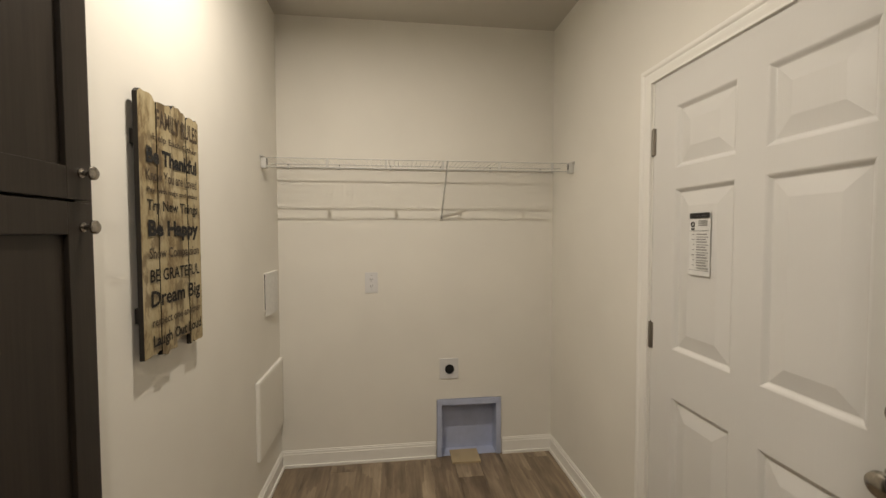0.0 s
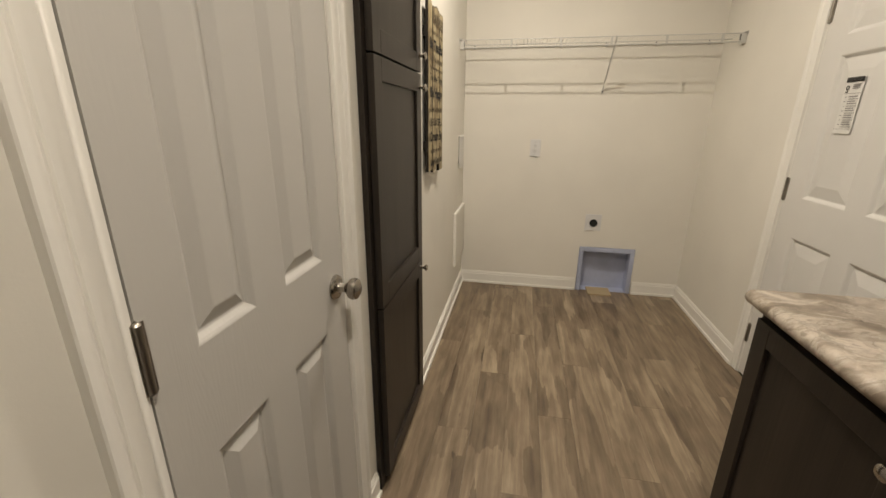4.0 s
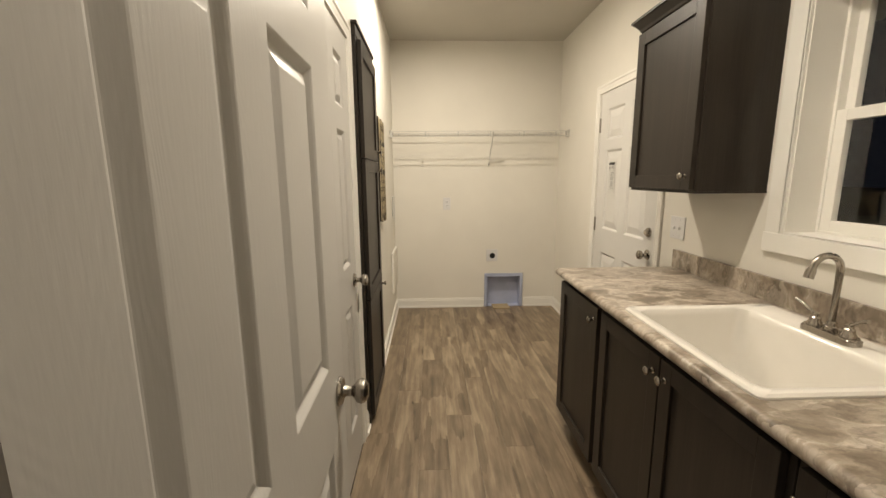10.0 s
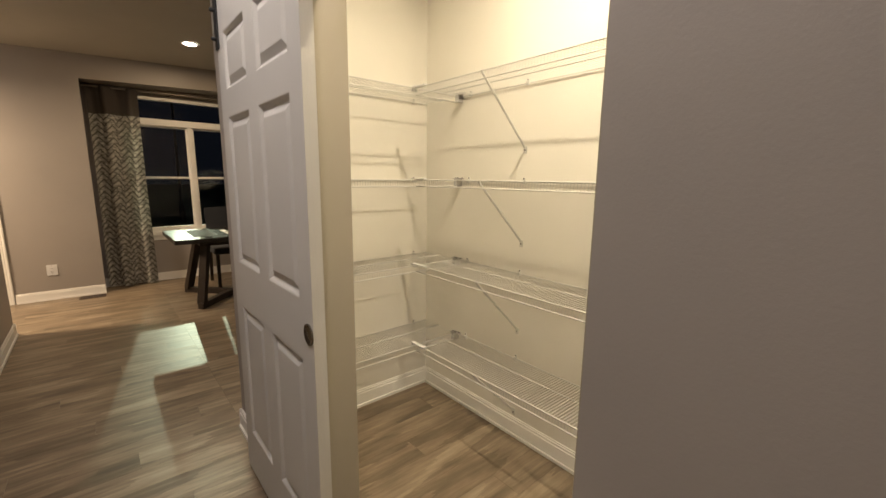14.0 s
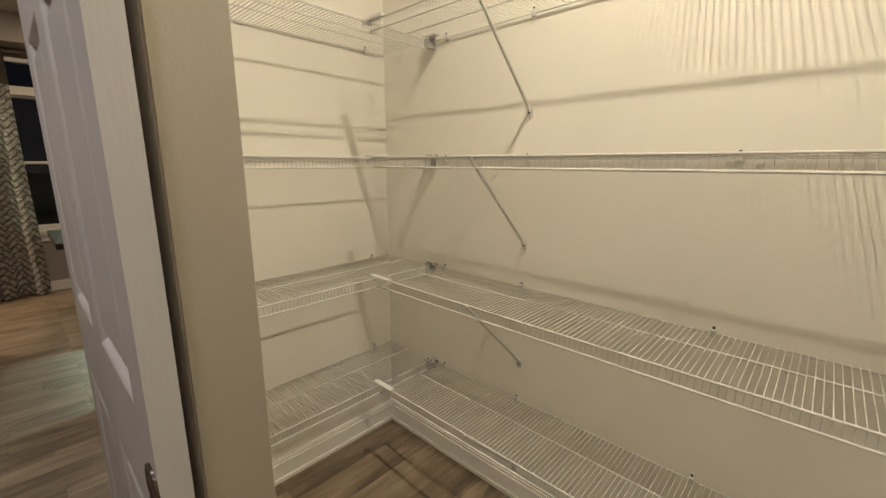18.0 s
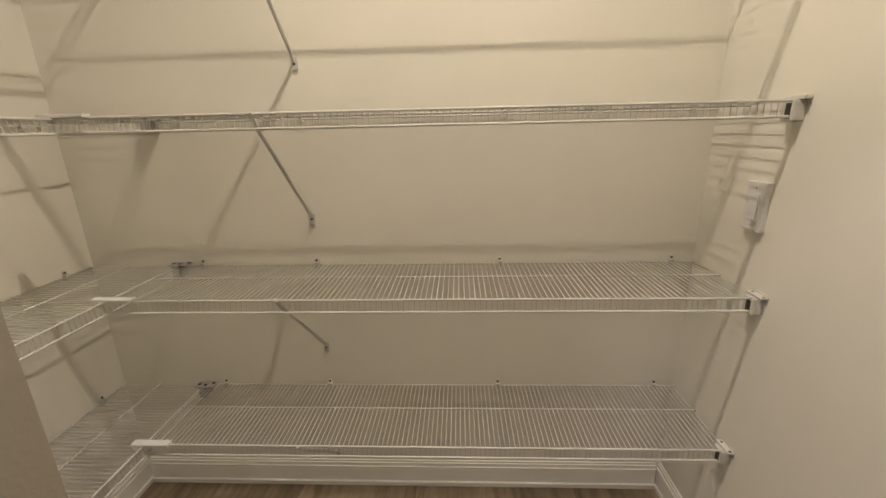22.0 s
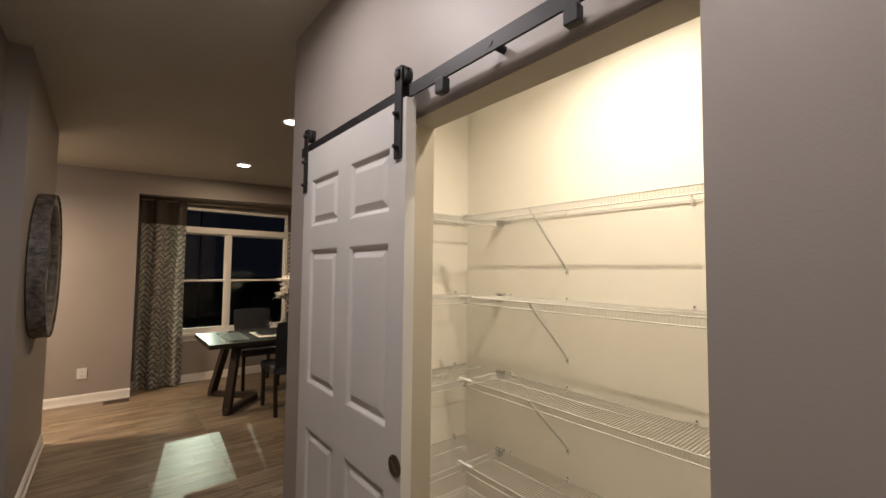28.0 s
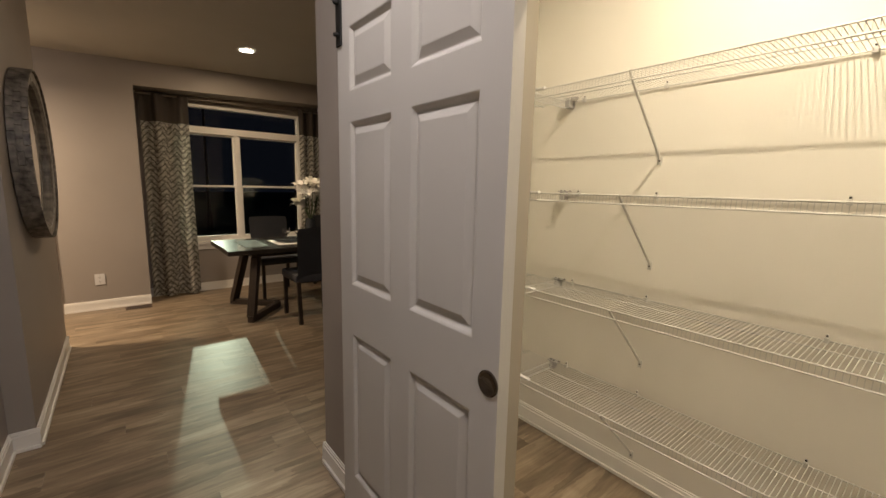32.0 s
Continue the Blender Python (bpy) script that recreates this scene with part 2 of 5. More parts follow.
WALL_WHITE = paint("cream_wall_paint", (0.75, 0.722, 0.656), 0.65, 190, 0.0004)
WALL_GREY = paint("taupe_wall_paint", (0.340, 0.306, 0.274), 0.50, 190, 0.0007, spec=0.5)
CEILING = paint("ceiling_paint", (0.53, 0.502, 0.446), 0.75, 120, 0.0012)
TRIM = paint("white_trim_paint", (0.82, 0.80, 0.75), 0.38, 90, 0.0004)
DOOR = embossed("white_door_paint", (0.53, 0.515, 0.485), 0.40)
STEEL = paint("white_steel_door_paint", (0.68, 0.665, 0.635), 0.34, 60, 0.0006, (2.2, 2.2, 0.16))
BROWN = wood("espresso_stained_wood", (0.0150, 0.0113, 0.0082), (0.033, 0.0253, 0.0192), 0.42)
# Darker espresso with shade in its colour for carcass, toe kicks; sign edges too.
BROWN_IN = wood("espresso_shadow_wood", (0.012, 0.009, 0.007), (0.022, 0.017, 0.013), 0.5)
PLANK = plank_material()
SUBFLOOR = plain("dark_floor_joint", (0.075, 0.057, 0.040), 0.7)
LAMINATE = laminate_material()
NICKEL = metal("brushed_nickel", (0.43, 0.395, 0.35), 0.25)
CUPMETAL = metal("polished_dark_bronze", (0.20, 0.175, 0.15), 0.16)
BRONZE = metal("dark_nickel_hinge", (0.34, 0.31, 0.27), 0.36)
BLACK = plain("black_powder_coat", (0.007, 0.0066, 0.0066), 0.55)
WIRE = plain("white_vinyl_coated_wire", (0.55, 0.54, 0.51), 0.33, 0.03)
PLASTIC = plain("white_plastic", (0.67, 0.665, 0.66), 0.35, 0.03)
CLIP = plain("grey_clip_plastic", (0.38, 0.37, 0.36), 0.4)
SCREW = plain("dark_screw_head", (0.05, 0.045, 0.04), 0.45)
ACRYLIC = plain("glossy_white_acrylic", (0.70, 0.67, 0.615), 0.14, 0.02)
BLUE = plain("blue_grey_plastic_box", (0.42, 0.46, 0.60), 0.45)
# Near-black that paints the shade in slots and recesses; also the dryer socket.
DARK = plain("dark_hole", (0.008, 0.008, 0.008), 0.8)
PAPER = plain("printed_paper", (0.70, 0.69, 0.66), 0.7, 0.06, 40)
INK = plain("dark_print", (0.03, 0.028, 0.026), 0.7)
GREYINK = plain("grey_print", (0.30, 0.29, 0.28), 0.7)
CARD = plain("tan_cardboard", (0.42, 0.33, 0.20), 0.8)
SIGN = sign_material()
SIGN_INK = plain("faded_black_lettering", (0.010, 0.008, 0.006), 0.9, 0.3, 60)
SIGN_BROWN = plain("faded_brown_lettering", (0.062, 0.042, 0.024), 0.7, 0.4, 60)
CURTAIN = curtain_material()
GLASS = glass_material()
MIRROR = metal("silvered_mirror", (0.86, 0.87, 0.86), 0.03)
RIM = plain("pale_weathered_metal", (0.30, 0.285, 0.255), 0.4, 0.5, 30)
SILVER = plain("weathered_dark_metal", (0.15, 0.135, 0.118), 0.5, 0.75, 22)
TABLE = wood("black_stained_table_wood", (0.014, 0.011, 0.009), (0.042, 0.033, 0.026), 0.22, (10, 1.2, 10), (120, 6, 120))
LEG = wood("dark_walnut_leg", (0.018, 0.013, 0.010), (0.05, 0.036, 0.027), 0.4)
FABRIC = plain("charcoal_chair_fabric", (0.052, 0.053, 0.060), 0.9, 0.15, 120)
PETAL = plain("ivory_petal", (0.82, 0.80, 0.74), 0.6)
STEM = plain("green_stem", (0.06, 0.10, 0.04), 0.6)
VASE = plain("smoked_glass_vase", (0.04, 0.045, 0.05), 0.08)
ART_LIGHT = plain("pale_inlay_wood", (0.50, 0.46, 0.43), 0.55, 0.25, 22)
ART_MID = plain("slate_inlay_wood", (0.20, 0.21, 0.21), 0.55, 0.25, 22)
ART_DARK = plain("brown_inlay_wood", (0.085, 0.062, 0.052), 0.55, 0.3, 22)
CAN_GLOW = glow("lit_can_lens", (1.0, 0.93, 0.84), 35.0)
GRASS = plain("night_lawn", (0.03, 0.045, 0.02), 0.9, 0.4, 3)
VENT = plain("brown_floor_register", (0.060, 0.036, 0.025), 0.6)

# ---- mesh helpers ----


def box(bm, lo, hi, bevel=0.0):
    """A box from its low corner to its high one."""
    lo, hi = [min(a, b) for a, b in zip(lo, hi)], [max(a, b) for a, b in zip(lo, hi)]
    v = [bm.verts.new((x, y, z)) for x in (lo[0], hi[0]) for y in (lo[1], hi[1]) for z in (lo[2], hi[2])]
    faces = [bm.faces.new([v[i] for i in f]) for f in ((0, 1, 3, 2), (4, 6, 7, 5), (0, 4, 5, 1), (2, 3, 7, 6), (0, 2, 6, 4), (1, 5, 7, 3))]
    if bevel:
        bmesh.ops.bevel(bm, geom=list({e for f in faces for e in f.edges}), offset=bevel, segments=2, profile=0.6, affect="EDGES")
    return bm


def boxes(*pairs, bevel=0.0):
    bm = bmesh.new()
    for lo, hi in pairs:
        box(bm, lo, hi, bevel)
    return bm


def carve(lo, hi, *holes):
    """A box with boxes cut out of it, as one closed mesh."""
    cuts = [sorted({lo[k], hi[k]} | {v for h in holes for v in (h[0][k], h[1][k]) if lo[k] < v < hi[k]}) for k in range(3)]
    n = [len(q) - 1 for q in cuts]

    def filled(i, j, k):
        if not (0 <= i < n[0] and 0 <= j < n[1] and 0 <= k < n[2]):
            return False
        mid = [(q[p] + q[p + 1]) / 2 for q, p in zip(cuts, (i, j, k))]
        return not any(all(h[0][r] < mid[r] < h[1][r] for r in range(3)) for h in holes)
    bm, made = bmesh.new(), {}

    def corner(*p):
        if p not in made:
            made[p] = bm.verts.new([q[r] for q, r in zip(cuts, p)])
        return made[p]
    sides = (((-1, 0, 0), ((0, 0, 0), (0, 0, 1), (0, 1, 1), (0, 1, 0))), ((1, 0, 0), ((1, 0, 0), (1, 1, 0), (1, 1, 1), (1, 0, 1))), ((0, -1, 0), ((0, 0, 0), (1, 0, 0), (1, 0, 1), (0, 0, 1))), ((0, 1, 0), ((0, 1, 0), (0, 1, 1), (1, 1, 1), (1, 1, 0))), ((0, 0, -1), ((0, 0, 0), (0, 1, 0), (1, 1, 0), (1, 0, 0))), ((0, 0, 1), ((0, 0, 1), (1, 0, 1), (1, 1, 1), (0, 1, 1))))
    for i in range(n[0]):
        for j in range(n[1]):
            for k in range(n[2]):
                if filled(i, j, k):
                    for (u, v, w), face in sides:
                        if not filled(i + u, j + v, k + w):
                            bm.faces.new([corner(i + p, j + q, k + r) for p, q, r in face])
    return bm


def tube(bm, points, r, seg=6, cap=True):
    """A round rod through the points."""
    pts = [Vector(p) for p in points]
    rings = []
    for i, p in enumerate(pts):
        d = (pts[min(i + 1, len(pts) - 1)] - pts[max(i - 1, 0)]).normalized()
        q = d.to_track_quat("Z", "Y")
        rings.append([bm.verts.new(p + q @ Vector((r * math.cos(2 * math.pi * k / seg), r * math.sin(2 * math.pi * k / seg), 0))) for k in range(seg)])
    for a, b in zip(rings, rings[1:]):
        for k in range(seg):
            bm.faces.new((a[k], a[(k + 1) % seg], b[(k + 1) % seg], b[k]))
    if cap:
        bm.faces.new(rings[0][::-1])
        bm.faces.new(rings[-1])
    return bm


def lathe(bm, profile, m, seg=20):
    """Turns (radius, height) pairs round the local z axis of m."""
    rings = []
    for r, h in profile:
        if r < 1e-6:
            rings.append([bm.verts.new(m @ Vector((0, 0, h)))])
        else:
            rings.append([bm.verts.new(m @ Vector((r * math.cos(2 * math.pi * k / seg), r * math.sin(2 * math.pi * k / seg), h))) for k in range(seg)])
    for a, b in zip(rings, rings[1:]):
        for k in range(seg):
            j = (k + 1) % seg
            if len(a) == 1 and len(b) > 1:
                bm.faces.new((a[0], b[k], b[j]))
            elif len(b) == 1 and len(a) > 1:
                bm.faces.new((a[k], a[j], b[0]))
            elif len(a) > 1:
                bm.faces.new((a[k], a[j], b[j], b[k]))
    return bm


def extrude(bm, outline, m, depth):
    """A flat outline in m's local xy plane, thickened along its z."""
    a = [bm.verts.new(m @ Vector((x, y, 0))) for x, y in outline]
    b = [bm.verts.new(m @ Vector((x, y, depth))) for x, y in outline]
    bm.faces.new(a[::-1])
    bm.faces.new(b)
    for i in range(len(a)):
        j = (i + 1) % len(a)
        bm.faces.new((a[i], a[j], b[j], b[i]))
    return bm


def mesh_of(name, bm, material, smooth=False):
    bmesh.ops.recalc_face_normals(bm, faces=bm.faces)
    me = bpy.data.meshes.new(name)
    bm.to_mesh(me)
    bm.free()
    me.materials.append(material)
    if smooth:
        me.polygons.foreach_set("use_smooth", [True] * len(me.polygons))
        me.set_sharp_from_angle(angle=radians(38))
    return me


def part(name, bm, material, parent, label="", smooth=False):
    """One mesh object under a thing or a part, in world places."""
    ob = new(name, mesh_of(name, bm, material, smooth))
    if parent:
        ob.parent = parent
        if not parent.parent:
            ob.matrix_parent_inverse = parent.matrix_basis.inverted()
    if label:
        ob["label"] = label
    return ob


def thing(name, at, label, category, group=""):
    ob = new(name)
    ob.empty_display_size = 0.05
    ob.matrix_basis = pose(*at)
    return tagged(ob, label, category, group)


def solid(name, bm, material, label, category, kind="", smooth=False):
    ob = new(name, mesh_of(name, bm, material, smooth))
    return tagged(ob, label, category, kind=kind)


def structure(name, bm, material, label, category="wall"):
    return solid(name, bm, material, label, category, "structure")

# ---- the plan, in metres ----
TOP = 2.74                       # ceiling of hall, laundry and pantry
LX0, LX1, LY1 = -0.61, 1.117, 2.84    # laundry walls
HY, IY = -1.42, -1.314           # hall face and inner face of the wall with the two openings
PX0, PX1, PY1 = -2.73, -0.768, -0.33  # pantry walls
OX0, OX1, OZ = -1.840, -0.979, 1.98   # pantry opening
EX0, EX1, EZ = -0.503, 0.30, 2.04     # laundry doorway
FX, WX = -6.67, -6.98            # far wall and the window's recess in it
SY, MY = -2.65, -2.55            # thermostat wall and mirror wall, hall faces
MX0, MX1 = -5.50, -3.93          # ends of the mirror wall
NX0, NX1 = -1.93, 0.16           # ends of the window recess, along y


def slope(x, y):
    """The ceiling's height, lowered towards the far wall to fit the camera's view."""
    k = min(max((-3.4 - x) / 3.27, 0.0), 1.1)
    return TOP - k * (0.125 - 0.035 * (y + 1.3))


# walls
H = TOP + 0.02
structure("wall_laundry_far", carve((LX0 - 0.135, LY1, 0), (LX1 + 0.19, LY1 + 0.12, H), ((0.35, LY1 - 1, -1), (0.775, LY1 + 0.105, 0.375))), WALL_WHITE, "cream painted laundry wall with a recessed dryer box")
DY0, DY1, GY0, GY1, VY0, VY1, VZ0, VZ1 = -0.085, 0.52, 0.905, 1.81, -0.76, 0.028, 1.19, 2.07
TY0, TY1 = 0.70, 1.27
structure("wall_laundry_left", carve((LX0 - 0.135, IY, 0), (LX0, LY1, H), ((-9, DY0, -1), (9, DY1, 2.04)), ((LX0 - 0.12, TY0, -1), (9, TY1, 2.13))), WALL_WHITE, "cream painted laundry wall with a closet door and a built-in cabinet")
structure("wall_laundry_right", carve((LX1, IY, 0), (LX1 + 0.19, LY1, H), ((-9, VY0, VZ0), (9, VY1, VZ1)), ((-9, GY0, -1), (9, GY1, 2.04))), WALL_WHITE, "cream painted laundry wall with a window and a door")
# the wall between hall and the two rooms: grey board towards the hall, cream board inside
MID = -1.332
PANTRY_HOLE, ENTRY_HOLE = ((OX0, -9, -1), (OX1, 9, OZ)), ((EX0 - 0.02, -9, -1), (EX1 + 0.02, 9, EZ + 0.02))
structure("wall_hall_north", carve((-2.95, HY, 0), (3.6, MID, H), PANTRY_HOLE, ENTRY_HOLE), WALL_GREY, "taupe painted hall wall with a pantry opening and a doorway")
structure("wall_pantry_front", carve((PX0, MID, 0), (PX1 - 0.002, IY, H), PANTRY_HOLE), WALL_WHITE, "cream painted pantry wall beside the opening")
structure("wall_laundry_front", carve((LX0, MID, 0), (LX1, IY, H), ENTRY_HOLE), WALL_WHITE, "cream painted laundry wall beside the doorway")
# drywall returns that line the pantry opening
# Hall taupe yellowed: the pantry's warm light is put into its colour.
structure("trim_pantry_jamb", boxes(((OX0 - 0.002, HY + 0.003, 0), (OX0 + 0.004, IY - 0.002, OZ)), ((OX1 - 0.004, HY + 0.003, 0), (OX1 + 0.002, IY - 0.002, OZ)), ((OX0 + 0.004, HY + 0.003, OZ - 0.004), (OX1 - 0.004, IY - 0.002, OZ + 0.002))), paint("warm_lit_taupe_jamb", (0.355, 0.315, 0.250), 0.6, 190, 0.0009), "taupe painted lining of the pantry opening, tinted by pantry light", "trim")
structure("wall_pantry_back", boxes(((PX0 - 0.22, PY1, 0), (-0.747, PY1 + 0.12, TOP + 0.02))), WALL_WHITE, "cream painted pantry back wall")
structure("wall_pantry_left", boxes(((PX0 - 0.01, MID, 0), (PX0, PY1, TOP + 0.02))), WALL_WHITE, "cream painted pantry side wall")
structure("wall_pantry_right", boxes(((PX1 - 0.002, MID, 0), (-0.747, PY1, TOP + 0.02))), WALL_WHITE, "cream painted pantry side wall with an outlet")
structure("wall_dining_east", boxes(((-2.95, MID, 0), (PX0 - 0.01, PY1, TOP + 0.02)), ((-2.95, PY1, 0), (PX0 - 0.22, 3.2, TOP + 0.02)), ((-2.95, PY1 + 0.12, 0), (-2.83, 3.2, TOP + 0.02))), WALL_GREY, "taupe painted dining room side of the pantry wall")
structure("wall_dining_north", boxes(((-7.1, 3.2, 0), (-2.83, 3.32, TOP + 0.02))), WALL_GREY, "taupe painted dining room end wall")


def far_wall():
    bm = boxes(((FX - 0.12, -6.6, 0), (FX, -3.58, TOP)), ((FX - 0.12, -3.58, 1.95), (FX, -2.72, TOP)), ((FX - 0.12, -2.72, 0), (FX, NX0, TOP)), ((FX - 0.12, NX1, 0), (FX, 3.2, TOP)))
    # soffit over the recess, tilted with the ceiling to fit the camera's view
    y = [NX0, NX1]
    z = [2.345, 2.415]
    v = [[bm.verts.new((x, a, b)) for x in (FX, WX - 0.12)] for a, b in list(zip(y, z)) + [(NX1, TOP), (NX0, TOP)]]
    for i in range(4):
        j = (i + 1) % 4
        bm.faces.new((v[i][0], v[j][0], v[j][1], v[i][1]))
    bm.faces.new([q[0] for q in v])
    bm.faces.new([q[1] for q in v][::-1])
    box(bm, (WX - 0.12, NX0 - 0.12, 0), (FX - 0.12, NX0, TOP))
    box(bm, (WX - 0.12, NX1, 0), (FX - 0.12, NX1 + 0.12, TOP))
    return bm


structure("wall_dining_far", far_wall(), WALL_GREY, "taupe painted outer wall with a recessed window and a front door")
QY0, QY1, QZ0, QZ1 = -1.62, -0.085, 0.60, 2.28
structure("wall_window_recess", carve((WX - 0.12, NX0, 0), (WX, NX1, 2.5), ((-9, QY0, QZ0), (9, QY1, QZ1))), WALL_GREY, "taupe painted wall round the dining room window")
structure("wall_hall_south", boxes(((MX1, SY - 0.12, 0), (3.6, SY, TOP + 0.02))), WALL_GREY, "taupe painted hall wall with thermostat and wall panel")
structure("wall_mirror", boxes(((MX0, SY - 0.12, 0), (MX1, MY, TOP + 0.02))), WALL_GREY, "taupe painted stub of wall with a round mirror")
structure("wall_hall_east", boxes(((3.6, SY - 0.12, 0), (3.72, HY, TOP + 0.02))), WALL_GREY, "taupe painted hall end wall")
structure("wall_entry_south", boxes(((FX - 0.12, -6.72, 0), (MX1 + 0.12, -6.6, TOP + 0.02))), WALL_GREY, "taupe painted entry wall")
structure("wall_entry_east", boxes(((MX1, -6.6, 0), (MX1 + 0.12, SY - 0.12, TOP + 0.02))), WALL_GREY, "taupe painted entry side wall")


def ceiling_mesh():
    bm = bmesh.new()
    xs, ys = [-7.1, -6.6, -6.0, -5.0, -4.2, -3.4, -2.9, 0, 1.3, 3.72], [-6.72, -4.0, -2.7, -2.0, -1.3, -0.6, 0.2, 1.5, 3.32]
    g = [[bm.verts.new((x, y, slope(x, y))) for y in ys] for x in xs]
    h = [[bm.verts.new((x, y, TOP + 0.12)) for y in ys] for x in xs]
    for q, flip in ((g, True), (h, False)):
        for i in range(len(xs) - 1):
            for j in range(len(ys) - 1):
                f = (q[i][j], q[i + 1][j], q[i + 1][j + 1], q[i][j + 1])
                bm.faces.new(f[::-1] if flip else f)
    return bm


structure("ceiling", ceiling_mesh(), CEILING, "painted drywall ceiling, lowered towards the far wall", "ceiling")

# floors and what lies outside
FLOORS = {
    "laundry": [(LX0, LX1, IY, LY1), (EX0, EX1, HY, IY)],
    "pantry": [(PX0, PX1, IY, PY1), (OX0, OX1, HY, IY)],
    "hall": [(MX0, 3.6, SY, HY), (FX, MX0, SY, HY)],
    "dining": [(FX, -2.95, HY, 3.2), (WX, FX, NX0, NX1)],
    "entry": [(FX, MX1, -6.6, SY - 0.0)],
}
floor_of = {}
for room, rects in FLOORS.items():
    floor_of[room] = structure(f"floor_{room}", boxes(*(((a, c, -0.10), (b, d, -0.006)) for a, b, c, d in rects)), SUBFLOOR, f"grey-brown wood-look vinyl plank floor of the {room}", "floor")
structure("ground", boxes(((-90, -60, -0.5), (-7.1, 60, -0.35))), GRASS, "dark lawn outside at night", "ground")
structure("ground_yard", boxes(((1.31, -60, -0.5), (60, 60, -0.35))), GRASS, "dark lawn beside the house at night", "ground")


def baseboard(name, runs, material=TRIM):
    """Runs of skirting: (x0, y0, x1, y1, nx, ny), on the wall's line, with the way into the room."""
    bm = bmesh.new()
    for x0, y0, x1, y1, nx, ny in runs:
        for t, z0, z1 in ((0.013, 0.0, 0.080), (0.009, 0.080, 0.094), (0.005, 0.094, 0.102), (0.022, 0.0, 0.016)):
            box(bm, (x0, y0, z0), (x1 + nx * t, y1 + ny * t, z1))
    return structure(name, bm, material, "white painted baseboard", "baseboard")


baseboard("baseboard_laundry", [(LX0, LY1, 0.345, LY1, 0, -1), (0.78, LY1, LX1, LY1, 0, -1), (LX0, 1.29, LX0, LY1 - 0.022, 1, 0), (LX1, 1.875, LX1, LY1 - 0.022, -1, 0), (LX0, 0.585, LX0, 0.672, 1, 0), (LX0, -1.28, LX0, -0.15, 1, 0)])
baseboard("baseboard_pantry", [(PX0 + 0.022, PY1, PX1 - 0.022, PY1, 0, -1), (PX0, IY + 0.002, PX0, PY1, 1, 0), (PX1 - 0.002, IY + 0.002, PX1 - 0.002, PY1, -1, 0), (PX0 + 0.022, IY, OX0, IY, 0, 1), (OX1, IY, PX1 - 0.022, IY, 0, 1), (OX0 + 0.004, HY - 0.013, OX0 + 0.004, IY, 1, 0), (OX1 - 0.004, HY - 0.013, OX1 - 0.004, IY, -1, 0)])
baseboard("baseboard_hall", [(-2.95, HY, OX0 + 0.004, HY, 0, -1), (OX1 - 0.004, HY, -0.568, HY, 0, -1), (0.385, HY, 3.6, HY, 0, -1), (MX1, SY, 3.6, SY, 0, 1), (MX0, MY, MX1, MY, 0, 1), (MX1, SY, MX1, MY + 0.013, 1, 0), (MX0, SY - 0.12, MX0, MY + 0.013, -1, 0), (-2.95, HY - 0.013, -2.95, 3.2, -1, 0)])
baseboard("baseboard_dining", [(FX, -2.655, FX, NX0, 1, 0), (WX, NX0, WX, NX1, 1, 0), (FX, NX1, FX, 3.2, 1, 0)])


# ---- doors ----
def frame_rect(a, b, c, d, inset):
    return [(a + inset, c + inset), (b - inset, c + inset), (b - inset, d - inset), (a + inset, d - inset)]


def six_panel_door(root, width, height, thick, stile, mull, lift=0.0, material=None, name="leaf", rows=None, cols=None, rise=0.043):
    """A moulded six-panel leaf: local x along the width from the hinge, y through the thickness, z up. Returns a function that places a bmesh."""
    material = material or DOOR
    rows = rows or [(0.235, 0.822), (1.012, 1.612), (1.706, 1.918)]
    pw = (width - 2 * stile - mull) / 2
    cols = cols or [(stile, stile + pw), (stile + pw + mull, width - stile)]
    xs = [0, cols[0][0], cols[0][1], cols[1][0], cols[1][1], width]
    zs = [0] + [z + lift for r in rows for z in r] + [height]
    bm = bmesh.new()
    for y in (0.0, thick):
        g = [[bm.verts.new((x, y, z)) for z in zs] for x in xs]
        for i in range(5):
            for j in range(7):
                if i % 2 and j % 2:
                    continue
                bm.faces.new((g[i][j], g[i + 1][j], g[i + 1][j + 1], g[i][j + 1]))
    for a, b in (((0, 0), (0, height)), ((width, 0), (width, height)), ((0, 0), (width, 0)), ((0, height), (width, height))):
        v = [bm.verts.new((p[0], y, p[1])) for p, y in ((a, 0), (b, 0), (b, thick), (a, thick))]
        bm.faces.new(v)
    bmesh.ops.remove_doubles(bm, verts=bm.verts, dist=1e-5)
    leaf = part(name, root["place"](bm), material, root["parent"])
    for a, b in cols:
        for c, d in rows:
            bm = bmesh.new()
            for y, s in ((0.0, 1), (thick, -1)):
                rings = []
                for inset, depth in ((0.0, 0.0), (0.003, 0.0010), (0.007, 0.0036), (0.011, 0.0074), (0.0145, 0.0106), (0.018, 0.0120), (0.021, 0.0115), (rise, 0.0025), (rise + 0.003, 0.0020)):
                    rings.append([bm.verts.new((x, y + s * depth, z)) for x, z in frame_rect(a, b, c + lift, d + lift, inset)])
                for p, q in zip(rings, rings[1:]):
                    for k in range(4):
                        bm.faces.new((p[k], p[(k + 1) % 4], q[(k + 1) % 4], q[k]))
                bm.faces.new(rings[-1])
            part("panel", root["place"](bm), material, leaf)
    return leaf


def placed(m):
    def place(bm):
        bm.transform(m)
        return bm
    return place


